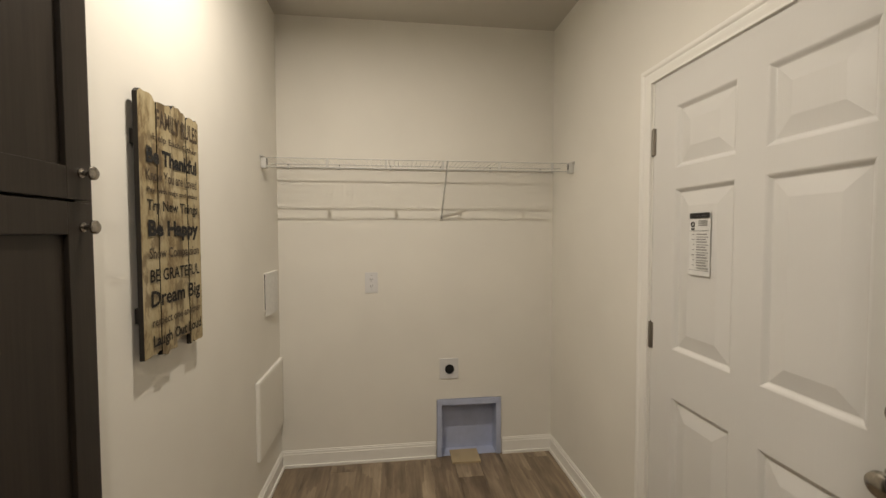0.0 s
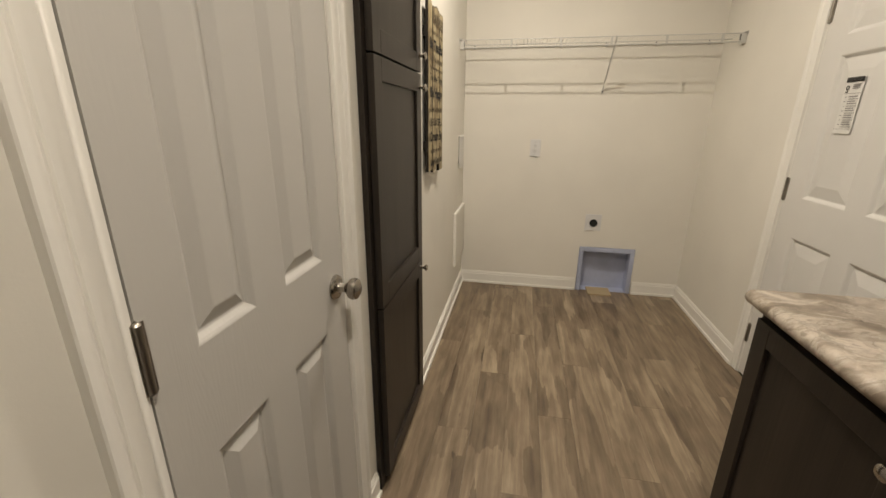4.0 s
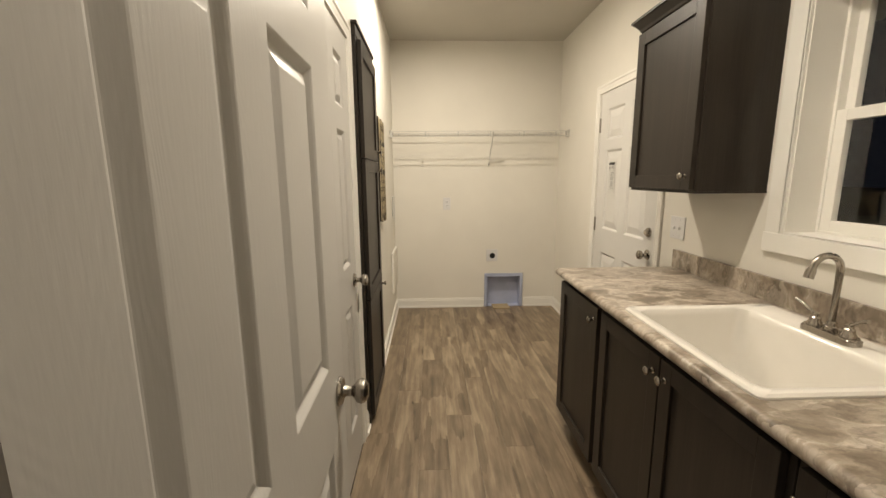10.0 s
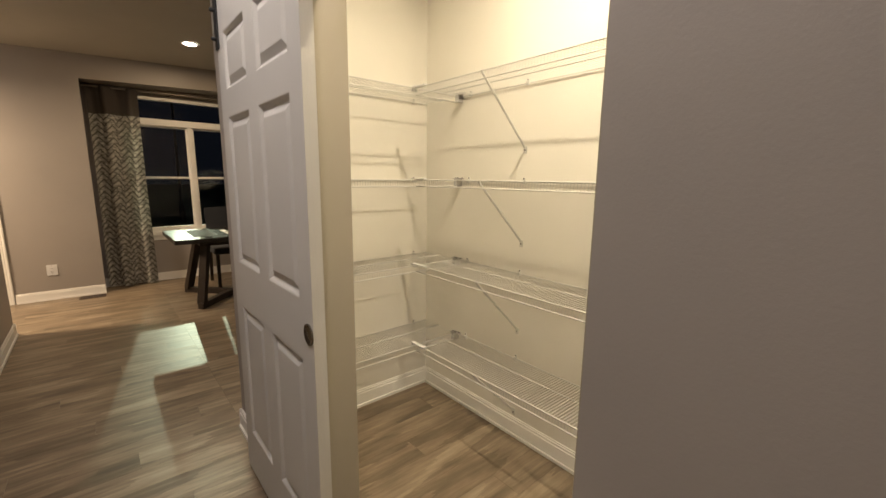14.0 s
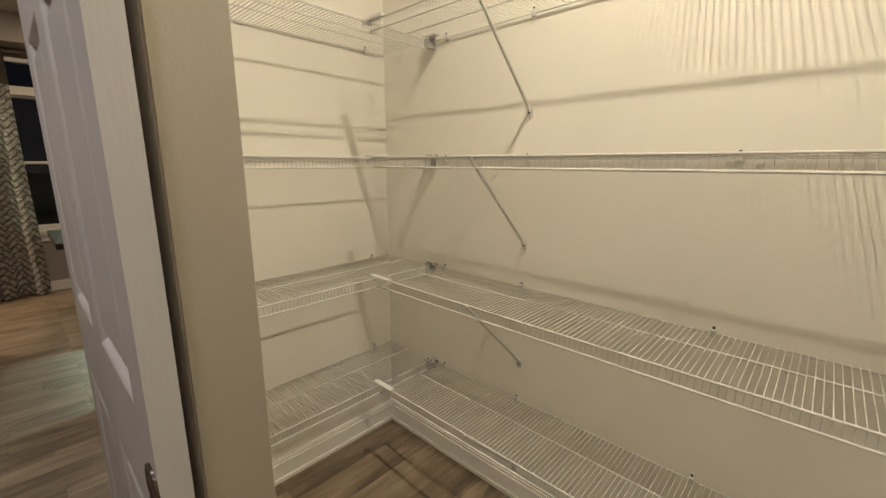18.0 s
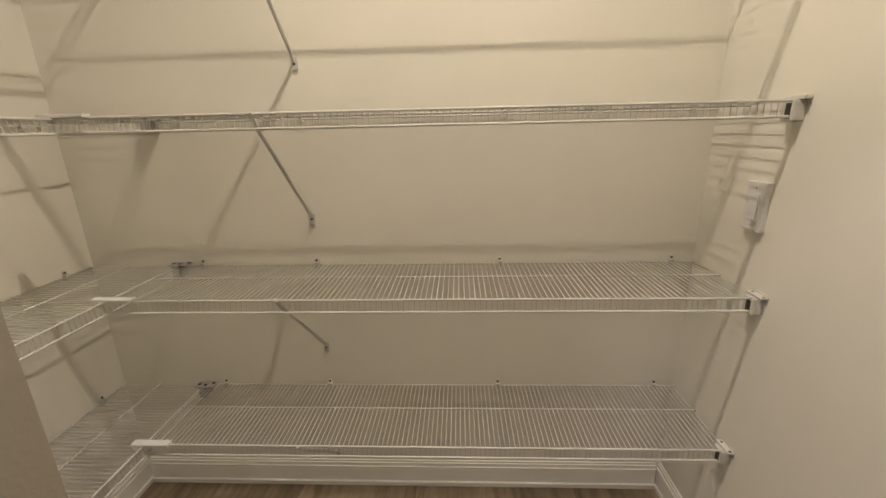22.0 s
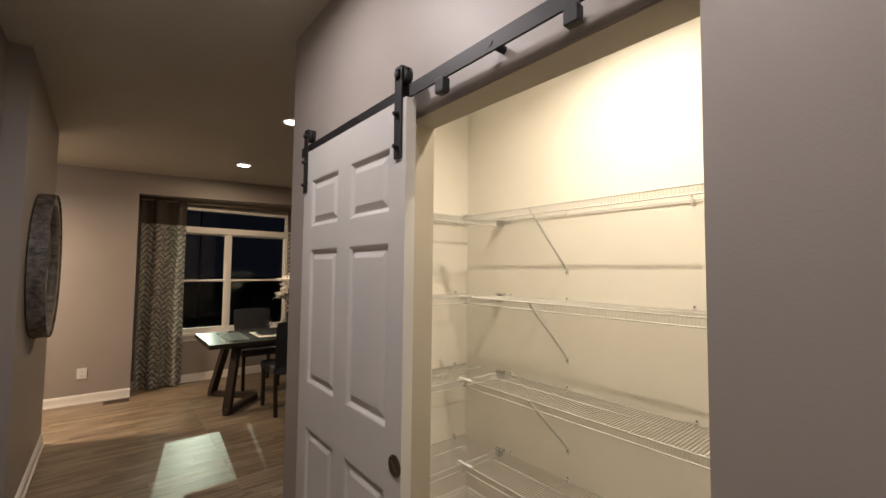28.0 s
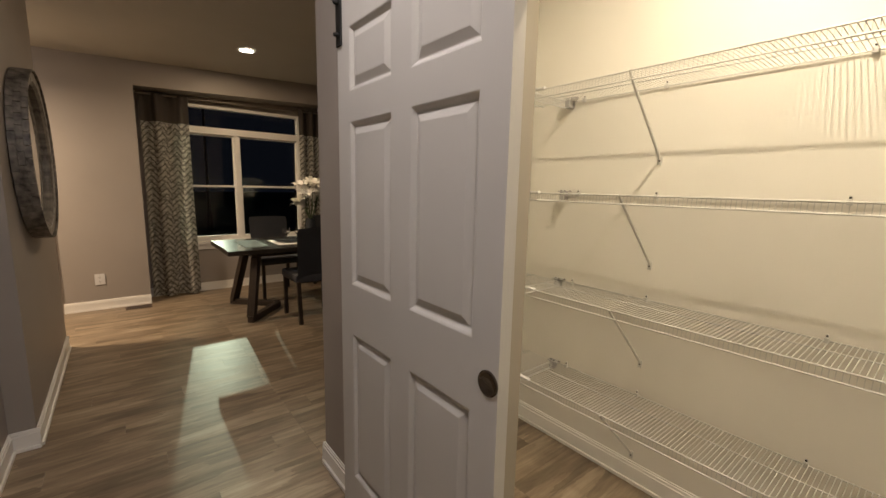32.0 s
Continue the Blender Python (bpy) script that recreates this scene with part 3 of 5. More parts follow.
KNOB = [(0.033, 0.0), (0.033, 0.004), (0.029, 0.009), (0.014, 0.012), (0.0115, 0.018), (0.0115, 0.030), (0.016, 0.035), (0.026, 0.043), (0.0285, 0.052), (0.026, 0.061), (0.016, 0.067), (0.0, 0.069)]
BOLT = [(0.031, 0.0), (0.031, 0.006), (0.027, 0.016), (0.017, 0.021), (0.017, 0.028), (0.0, 0.030)]
PULL = [(0.010, 0.0), (0.010, 0.003), (0.0055, 0.006), (0.0055, 0.014), (0.010, 0.018), (0.0145, 0.022), (0.0145, 0.026), (0.010, 0.030), (0.0, 0.031)]


def facing(x, y, z, way):
    """A pose at a place whose z axis points along way."""
    q = Vector(way).to_track_quat("Z", "Y")
    return Matrix.Translation((x, y, z)) @ q.to_matrix().to_4x4()


def knob(parent, x, y, z, way, profile=KNOB, name="knob", material=None, seg=24):
    return part(name, lathe(bmesh.new(), profile, facing(x, y, z, way), seg), material or NICKEL, parent, "brushed nickel " + name.replace("_", " "), True)


def hinge(parent, x, y, z, along, height=0.09, leaf=0.013):
    """A butt hinge: its knuckle and the leaf beside it, which lies along the given way."""
    bm = bmesh.new()
    lathe(bm, [(0.0, -height / 2 - 0.005), (0.005, -height / 2), (0.0068, -height / 2 + 0.002), (0.0068, height / 2 - 0.002), (0.005, height / 2), (0.0, height / 2 + 0.005)], Matrix.Translation((x, y, z)), 10)
    a = Vector(along)
    c = Vector((x, y, z)) + a * 0.004
    s = Vector((abs(a.x) * leaf + 0.0012, abs(a.y) * leaf + 0.0012, height / 2))
    box(bm, c - s, c + s)
    return part("hinge", bm, BRONZE, parent, "dark nickel hinge", True)


def casing(name, axis, plane, way, a, b, top, width=0.062, floor=0.0, label="white moulded door casing"):
    """Door casing on a wall: axis is the wall's own direction, plane its place, way the side of the room."""
    k = width / 0.062
    profile = [(0.0, 0.0), (0.0, 0.0085), (0.0015, 0.0105), (0.0055, 0.0112), (0.0085, 0.0100), (0.0100, 0.0078), (0.0130, 0.0080), (0.0240, 0.0095), (0.0330, 0.0128), (0.0362, 0.0128), (0.0380, 0.0104), (0.0410, 0.0106), (0.0450, 0.0150), (0.0490, 0.0172), (0.0550, 0.0176), (0.0600, 0.0165), (0.062, 0.0140), (0.062, 0.0)]
    bm, rings = bmesh.new(), []
    for u, t in profile:
        u *= k
        at = ((a - u, floor), (a - u, top + u), (b + u, top + u), (b + u, floor))
        rings.append([bm.verts.new((plane + way * t, p, z) if axis == "y" else (p, plane + way * t, z)) for p, z in at])
    for p, q in zip(rings, rings[1:]):
        for i in range(3):
            bm.faces.new((p[i], p[i + 1], q[i + 1], q[i]))
    bm.faces.new([r[0] for r in rings])
    bm.faces.new([r[3] for r in rings][::-1])
    return solid(name, bm, TRIM, label, "trim", "structure", True)


# closet door in the laundry's side wall, shut
casing("trim_closet_casing", "y", LX0, 1, DY0 - 0.004, DY1 + 0.004, 2.036)
structure("trim_closet_jamb", boxes(((LX0 - 0.13, DY0, 0), (LX0 + 0.001, DY0 + 0.006, 2.034)), ((LX0 - 0.13, DY1 - 0.006, 0), (LX0 + 0.002, DY1, 2.034)), ((LX0 - 0.13, DY0, 2.034), (LX0 + 0.002, DY1, 2.04)), ((LX0 - 0.13, DY0, 0), (LX0 - 0.10, DY1, 2.04))), TRIM, "white closet door jamb", "trim")
door_closet = thing("door_closet", (LX0, (DY0 + DY1) / 2, 0), "closed white six-panel closet door with nickel knob", "door")
six_panel_door({"parent": door_closet, "place": placed(pose(LX0 + 0.002, DY0 + 0.009, 0.012, 0, 0, 90))}, DY1 - DY0 - 0.018, 2.018, 0.035, 0.108, 0.098, -0.012, cols=[(0.085, 0.225), (0.320, 0.479)])
knob(door_closet, LX0 + 0.002, 0.458, 0.922, (1, 0, 0))
for z in (0.24, 1.045, 1.80):
    hinge(door_closet, LX0 + 0.004, DY0 + 0.008, z, (0, -1, 0), 0.10)

# door to the garage, shut, opening into the laundry
casing("trim_garage_casing", "y", LX1, -1, GY0 - 0.004, GY1 + 0.004, 2.036)
structure("trim_garage_jamb", boxes(((LX1 - 0.002, GY0, 0), (LX1 + 0.14, GY0 + 0.006, 2.034)), ((LX1 - 0.002, GY1 - 0.006, 0), (LX1 + 0.14, GY1, 2.034)), ((LX1 - 0.002, GY0, 2.034), (LX1 + 0.14, GY1, 2.04)), ((LX1 + 0.10, GY0, 0), (LX1 + 0.14, GY1, 2.04))), TRIM, "white garage door jamb", "trim")
door_garage = thing("door_garage", (LX1, (GY0 + GY1) / 2, 0), "closed white six-panel door with nickel knob and deadbolt", "door")
six_panel_door({"parent": door_garage, "place": placed(pose(LX1 - 0.002, GY1 - 0.009, 0.012, 0, 0, -90))}, GY1 - GY0 - 0.018, 2.020, 0.040, 0.126, 0.10, -0.012, STEEL, rows=[(0.228, 0.822), (1.004, 1.605), (1.680, 1.908)], rise=0.066)
knob(door_garage, LX1 + 0.001, 0.975, 0.925, (-1, 0, 0))
knob(door_garage, LX1 + 0.001, 0.975, 1.065, (-1, 0, 0), BOLT, "deadbolt")
for z in (0.25, 1.03, 1.80):
    hinge(door_garage, LX1 - 0.004, GY1 - 0.008, z, (0, 1, 0), 0.105, 0.018)
notice = thing("paper_notice", (LX1, 1.56, 1.41), "printed white paper notice taped to the door", "paper")
sheet = [(0.0021 + 0.0035 * abs(math.sin(3.1 * k / 8)) + (0.004 if k == 0 else 0.0), 1.296 + 0.216 * k / 8) for k in range(9)]
sheet += [(x + 0.0008, z) for x, z in reversed(sheet)]
part("sheet", extrude(bmesh.new(), [(-x, z) for x, z in sheet], Matrix(((1, 0, 0, LX1), (0, 0, 1, 1.497), (0, 1, 0, 0), (0, 0, 0, 1))), 0.094), PAPER, notice, "slightly curled printed sheet", True)
NX = LX1 - 0.0068


def print_on(name, y0, y1, z0, z1, material, label=""):
    part(name, boxes(((NX - 0.0006, y0, z0), (NX, y1, z1))), material, notice, label)


print_on("heading", 1.499, 1.589, 1.491, 1.509, INK, "black heading bar")
print_on("heading_text", 1.512, 1.560, 1.4965, 1.4995, GREYINK)
part("badge", lathe(bmesh.new(), [(0.0050, 0.0), (0.0095, 0.0), (0.0095, 0.0006), (0.0050, 0.0006)], facing(NX, 1.574, 1.470, (-1, 0, 0)), 18), INK, notice, "dark round badge")
print_on("badge_foot", 1.567, 1.581, 1.452, 1.457, INK)
for z in (1.479, 1.472, 1.465):
    print_on("title_line", 1.510, 1.548, z, z + 0.004, GREYINK)
print_on("rule", 1.499, 1.589, 1.4475, 1.4490, GREYINK)
for k in range(14):
    z = 1.320 + 0.0088 * k
    print_on("printed_line", 1.503 + 0.006 * ((k * 7) % 3), 1.556, z, z + (0.0042 if k % 3 else 0.0028), GREYINK)
    if k % 2:
        print_on("printed_word", 1.566, 1.566 + 0.006 + 0.003 * (k % 3), z, z + 0.003, GREYINK)
print_on("rule", 1.499, 1.589, 1.3125, 1.3138, GREYINK)

# laundry entrance: casing on both sides, jamb, open leaf
casing("trim_entry_casing_hall", "x", HY, -1, EX0 - 0.003, EX1 + 0.014, EZ + 0.014, 0.061)
casing("trim_entry_casing_room", "x", IY, 1, EX0 - 0.003, EX1, EZ, 0.062)
structure("trim_entry_jamb", boxes(((EX0 - 0.02, HY - 0.001, 0), (EX0 + 0.004, IY + 0.001, EZ)), ((EX1 - 0.004, HY - 0.001, 0), (EX1 + 0.02, IY + 0.001, EZ)), ((EX0 - 0.02, HY - 0.001, EZ - 0.004), (EX1 + 0.02, IY + 0.001, EZ + 0.02)), ((EX0 + 0.004, HY + 0.030, 0), (EX0 + 0.015, IY - 0.058, EZ)), ((EX1 - 0.015, HY + 0.030, 0), (EX1 - 0.004, IY - 0.038, EZ))), TRIM, "white painted door jamb with stop", "trim")
door_entry = thing("door_entry", (-0.468, -0.92, 0), "white six-panel laundry door standing open against the wall", "door")
six_panel_door({"parent": door_entry, "place": placed(pose(-0.440, -1.292, 0.012, 0, 0, 90.9))}, 0.76, 2.018, 0.035, 0.116, 0.096, -0.012, cols=[(0.090, 0.294), (0.402, 0.622)])
knob(door_entry, -0.450, -0.597, 0.924, (1, 0, 0))
knob(door_entry, -0.486, -0.597, 0.924, (-1, 0, 0))
part("latch_plate", boxes(((-0.479, -0.5325, 0.895), (-0.456, -0.5305, 0.953))), NICKEL, door_entry, "nickel latch plate")


def jamb_hinge(parent, z):
    """A rounded hinge: one leaf on the door's edge, one in the jamb, and the knuckle between."""
    outline = [(0.0, -0.045), (0.018, -0.045), (0.026, -0.041), (0.031, -0.033), (0.032, -0.022), (0.032, 0.022), (0.031, 0.033), (0.026, 0.041), (0.018, 0.045), (0.0, 0.045)]
    leaf = extrude(bmesh.new(), outline, Matrix(((1, 0, 0, -0.476), (0, 0, -1, -1.2925), (0, 1, 0, z), (0, 0, 0, 1))), 0.0025)
    extrude(leaf, outline, Matrix(((0, 0, 1, -0.4985), (-1, 0, 0, -1.300), (0, 1, 0, z), (0, 0, 0, 1))), 0.0015)
    lathe(leaf, [(0.0, -0.05), (0.0065, -0.046), (0.0065, 0.046), (0.0, 0.05)], Matrix.Translation((-0.4850, -1.2975, z)), 10)
    box(leaf, (-0.4985, -1.2995, z - 0.045), (-0.476, -1.2965, z + 0.045))
    part("hinge", leaf, BRONZE, parent, "dark nickel hinge with rounded leaves", True)


for z in (0.25, 1.045, 1.80):
    jamb_hinge(door_entry, z)

# ---- built-in tall cabinet ----
def shaker(parent, place, w, h, thick=0.020, rail=0.060, name="door", material=None):
    """A shaker door: local x width, y out of the face, z up. A panel set back in a frame of rails and stiles."""
    material = material or BROWN
    bm = boxes(((rail - 0.002, 0, rail - 0.002), (w - rail + 0.002, thick - 0.010, h - rail + 0.002)))
    body = part(name, place(bm), material, parent)
    for nm, lo, hi in (("stile", (0, 0, 0), (rail, thick, h)), ("stile", (w - rail, 0, 0), (w, thick, h)), ("rail", (rail, 0, 0), (w - rail, thick, rail)), ("rail", (rail, 0, h - rail), (w - rail, thick, h))):
        part(nm, place(boxes((lo, hi), bevel=0.0018)), material, body)
    return body


tall = thing("tall_cabinet", (LX0, 0.985, 0), "espresso brown tall built-in cabinet with three shaker doors", "cabinet")
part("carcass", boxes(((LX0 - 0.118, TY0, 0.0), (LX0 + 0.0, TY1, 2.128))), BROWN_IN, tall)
part("face_frame", boxes(((LX0 + 0.0, 0.682, 0.0), (LX0 + 0.018, 0.722, 2.10)), ((LX0 + 0.0, 1.236, 0.0), (LX0 + 0.018, 1.288, 2.10)), ((LX0, 0.722, 0.0), (LX0 + 0.018, 1.236, 0.045)), ((LX0, 0.722, 2.07), (LX0 + 0.018, 1.236, 2.10)), bevel=0.0015), BROWN, tall)
part("top_moulding", boxes(((LX0, 0.676, 2.100), (LX0 + 0.022, 1.294, 2.150)), ((LX0, 0.672, 2.150), (LX0 + 0.030, 1.298, 2.166)), bevel=0.003), BROWN, tall)
for z0, z1 in ((0.048, 0.738), (0.744, 1.506), (1.512, 2.086)):
    shaker(tall, placed(pose(LX0 + 0.020, 0.706, z0, 0, 0, 90) @ Matrix.Diagonal((1, -1, 1, 1))), 0.544, z1 - z0, 0.022, 0.066)
for z in (0.705, 1.455, 1.568):
    knob(tall, LX0 + 0.042, 1.222, z, (1, 0, 0), PULL, "pull", None, 16)

# ---- family sign ----
sign = thing("wall_sign", (LX0, 1.605, 1.08), "weathered tan plank wall sign with black lettering", "sign")
WAVE = random.Random(4)
for k in range(4):
    y0, y1 = 1.446 + k * 0.083, 1.446 + (k + 1) * 0.083 - 0.0025
    top = [1.828, 1.824, 1.832, 1.822][k]
    low = [1.098, 1.085, 1.108, 1.078][k]
    n = 7
    up = [(y0 + (y1 - y0) * i / (n - 1), top - 0.010 * WAVE.random() - (0.010 if i in (0, n - 1) else 0)) for i in range(n)]
    dn = [(y1 - (y1 - y0) * i / (n - 1), low + 0.012 * WAVE.random()) for i in range(n)]
    bm = extrude(bmesh.new(), up + dn, Matrix(((0, 0, 1, LX0 + 0.015), (1, 0, 0, 0), (0, 1, 0, 0), (0, 0, 0, 1))), 0.013 + 0.0015 * (k % 2))
    board = part("plank", bm, SIGN, sign)
    board.data.materials.append(BROWN_IN)
    for face in board.data.polygons:
        face.material_index = 0 if face.normal.x > 0.5 else 1
for z in (1.20, 1.68):
    part("batten", boxes(((LX0 + 0.001, 1.455, z), (LX0 + 0.0148, 1.765, z + 0.04))), BROWN_IN, sign)


def words(parent, text, x, y0, y1, z, height, material, bold=0.0):
    """A line of lettering on a face that looks along +x, fitted between two ends; reads from low y to high y."""
    curve = bpy.data.curves.new("lettering", "FONT")
    curve.body, curve.size, curve.offset, curve.resolution_u = text, 1.0, bold, 2
    probe = new("lettering_source", curve)
    bpy.context.view_layer.update()
    me = bpy.data.meshes.new_from_object(probe)
    bpy.data.objects.remove(probe)
    xs = [v.co.x for v in me.vertices]
    ys = [v.co.y for v in me.vertices]
    sx = (y1 - y0) / (max(xs) - min(xs))
    sy = height / (max(ys) - min(ys))
    left, base = min(xs), min(ys)
    for v in me.vertices:
        v.co = (x, y0 + (v.co.x - left) * sx, z + (v.co.y - base) * sy)
    # one mesh for each letter: pieces that share a stretch of the line belong together
    root = list(range(len(me.vertices)))

    def top(i):
        while root[i] != i:
            root[i] = root[root[i]]
            i = root[i]
        return i
    for e in me.edges:
        root[top(e.vertices[0])] = top(e.vertices[1])
    spans = {}
    for v in me.vertices:
        lo, hi = spans.get(top(v.index), (9.0, -9.0))
        spans[top(v.index)] = (min(lo, v.co.y), max(hi, v.co.y))
    groups = []
    for r, (lo, hi) in sorted(spans.items(), key=lambda q: q[1]):
        if groups and min(hi, groups[-1][2]) - lo > 0.5 * min(hi - lo, groups[-1][2] - groups[-1][1]):
            groups[-1][0].add(r)
            groups[-1][2] = max(hi, groups[-1][2])
        else:
            groups.append([{r}, lo, hi])
    for members, _, _ in groups:
        faces = [[i for i in p.vertices] for p in me.polygons if top(p.vertices[0]) in members]
        used = sorted({i for q in faces for i in q})
        at = {i: k for k, i in enumerate(used)}
        one = bpy.data.meshes.new("letter")
        one.from_pydata([me.vertices[i].co for i in used], [], [[at[i] for i in q] for q in faces])
        one.materials.append(material)
        ob = new("letter", one)
        ob.parent = parent
        ob.matrix_parent_inverse = parent.matrix_basis.inverted()
    bpy.data.meshes.remove(me)


SX = LX0 + 0.0303
for text, y0, y1, z, h, m, b in (
        ("FAMILY RULES", 1.536, 1.765, 1.742, 0.052, SIGN_BROWN, 0.01), ("Help Each Other", 1.516, 1.758, 1.698, 0.024, SIGN_BROWN, 0.0),
        ("Be Thankful", 1.484, 1.755, 1.636, 0.046, SIGN_INK, 0.03), ("Know You are Loved", 1.480, 1.752, 1.588, 0.032, SIGN_BROWN, 0.0),
        ("Pay with hugs and kisses", 1.482, 1.756, 1.552, 0.018, SIGN_BROWN, 0.01), ("Try New Things", 1.482, 1.754, 1.496, 0.040, SIGN_INK, 0.0),
        ("Be Happy", 1.484, 1.756, 1.420, 0.060, SIGN_INK, 0.035), ("Show Compassion", 1.486, 1.758, 1.362, 0.040, SIGN_BROWN, 0.0),
        ("BE GRATEFUL", 1.488, 1.758, 1.306, 0.036, SIGN_INK, 0.0), ("Dream Big", 1.490, 1.760, 1.222, 0.060, SIGN_INK, 0.01),
        ("respect one another", 1.492, 1.760, 1.174, 0.032, SIGN_BROWN, 0.0), ("Laugh Out Loud", 1.494, 1.762, 1.114, 0.044, SIGN_INK, 0.01)):
    words(sign, text, SX, y0 - 0.009, y1 + 0.002, z, h, m, b + 0.014)


# ---- wire shelving ----
def wire_shelf(label, length, depth, m, clips, braces, drop=0.30, left_end=True, right_end=True, group="wire shelves", wires=0.0141, mid=0.45, lip=0.032, ties=()):
    """Vinyl-coated wire shelf. Local x along the wall, y out from it, z up, origin on the wall at deck height."""
    root = thing("wire_shelf", tuple(m.translation), label, "shelf", group)
    place = placed(m)
    bm = bmesh.new()
    n = round(length / wires)
    for k in range(n):
        x = 0.012 + (length - 0.024) * k / (n - 1)
        tube(bm, [(x, 0.006, 0.0), (x, depth - 0.002, 0.0)] + ([] if ties else [(x, depth, -lip)]), 0.00115, 5, False)
    part("wire_deck", place(bm), WIRE, root)["kind"] = "stuff"
    rods = (("back_rod", 0.008, -0.004, 0.0028), ("middle_rod", depth * mid, -0.001, 0.0030), ("front_rod", depth + 0.001, 0.001, 0.0030), ("lip_rod", depth + 0.002, -lip, 0.0030))
    for x in ties:
        part("lip_tie", place(boxes(((x - 0.007, depth - 0.0005, -lip), (x + 0.007, depth + 0.0035, 0.001)), bevel=0.001)), WIRE, root)
    for name, y, z, r in rods:
        part(name, place(tube(bmesh.new(), [(0.0, y, z), (length, y, z)], r, 8)), WIRE, root, smooth=True)
    for x in clips:
        clip = part("wall_clip", place(boxes(((x - 0.007, 0.0, -0.012), (x + 0.007, 0.014, 0.006)), ((x - 0.004, 0.0, 0.006), (x + 0.004, 0.006, 0.017)), bevel=0.0015)), WIRE, root)
        part("screw", place(lathe(bmesh.new(), [(0.0038, 0.0), (0.0038, 0.0015), (0.0, 0.0025)], facing(x, 0.006, 0.012, (0, 1, 0)), 8)), SCREW, clip)
    for x in braces:
        bm = bmesh.new()
        tube(bm, [(x, depth + 0.006, 0.004), (x, depth - 0.004, -0.012), (x, 0.018, -drop + 0.016), (x, 0.006, -drop)], 0.0052, 8)
        box(bm, (x - 0.0085, 0.0, -drop - 0.022), (x + 0.0085, 0.006, -drop + 0.012), 0.001)
        brace = part("brace", place(bm), WIRE, root, "white steel support brace", True)
        part("screw", place(lathe(bmesh.new(), [(0.0040, 0.0), (0.0040, 0.0015), (0.0, 0.0025)], facing(x, 0.006, -drop - 0.006, (0, 1, 0)), 8)), SCREW, brace)
    for on, x, s in ((left_end, 0.0, 1), (right_end, length, -1)):
        if on:
            bm = boxes(((x, depth - 0.026, -lip - 0.010), (x + s * 0.030, depth + 0.010, 0.002)), bevel=0.006)
            box(bm, (x, depth - 0.036, -0.010), (x + s * 0.003, depth + 0.020, 0.012), 0.001)
            box(bm, (x, depth - 0.034, 0.003), (x + s * 0.020, depth + 0.021, 0.008), 0.0015)
            end = part("end_bracket", place(bm), WIRE, root, "white plastic end bracket")
            # Dark plate on the cup paints the shade of the rod's socket.
            part("cup_slot", place(boxes(((x + s * 0.0298, depth - 0.010, -0.036), (x + s * 0.0312, depth + 0.004, -0.004)))), SCREW, end, "dark plate painting the rod socket shade")
            for dy in (-0.024, 0.013):
                part("screw", place(lathe(bmesh.new(), [(0.0042, 0.0), (0.0, 0.0015)], facing(x + s * 0.010, depth + dy, 0.008, (0, 0, 1)), 8)), SCREW, end)
    return root


def wall_pose(x, y, z, rz):
    return pose(x, y, z, 0, 0, rz)


# laundry shelf on the far wall: local x runs towards -x, local y into the room
wire_shelf("white wire shelf with one brace on the laundry wall", LX1 - LX0, 0.30, wall_pose(LX1, LY1, 1.842, 180), [0.09, 0.42, 0.74, 1.05, 1.36, 1.66], [LX1 - 0.384], 0.298, group="laundry shelf", wires=0.0254, mid=0.39, lip=0.046, ties=(0.129, 0.439, 0.760, 1.072, 1.386))

# pantry: four shelves along the back wall, four along the side wall
DECKS = (1.788, 1.338, 0.886, 0.436)
for z in DECKS:
    wire_shelf("long white wire shelf with a brace on the pantry back wall", PX1 - (-2.425), 0.305, wall_pose(PX1, PY1, z, 180), [0.072, 0.607, 1.199, 1.577], [PX1 + 1.967], 0.298, True, False, "pantry wire shelves")
    wire_shelf("short white wire shelf on the pantry side wall", PY1 - IY - 0.01, 0.305, wall_pose(PX0, PY1 - 0.004, z - 0.002, -90), [0.10, 0.86], [], 0.298, False, True, "pantry wire shelves")
    hook = thing("corner_connector", (-2.42, PY1 - 0.30, z), "white plastic clips that join two wire shelves", "clip", "shelf corner clips")
    part("front_hook", boxes(((-2.455, PY1 - 0.318, z + 0.002), (-2.345, PY1 - 0.296, z + 0.010)), ((-2.45, PY1 - 0.318, z - 0.012), (-2.43, PY1 - 0.296, z + 0.006)), bevel=0.002), PLASTIC, hook)
    for dx, dy in ((-2.428, 0.030), (-2.405, 0.034), (-2.382, 0.022)):
        part("screw", lathe(bmesh.new(), [(0.0055, 0.0), (0.0055, 0.002), (0.0, 0.004)], facing(dx, PY1 - dy, z + 0.012, (0, 0, 1)), 8), SCREW, hook)
    part("back_bracket", boxes(((-2.428, PY1 - 0.045, z - 0.034), (-2.405, PY1 - 0.002, z + 0.008)), ((-2.44, PY1 - 0.045, z + 0.008), (-2.375, PY1 - 0.012, z + 0.012)), bevel=0.002), CLIP, hook, "grey metal corner bracket")


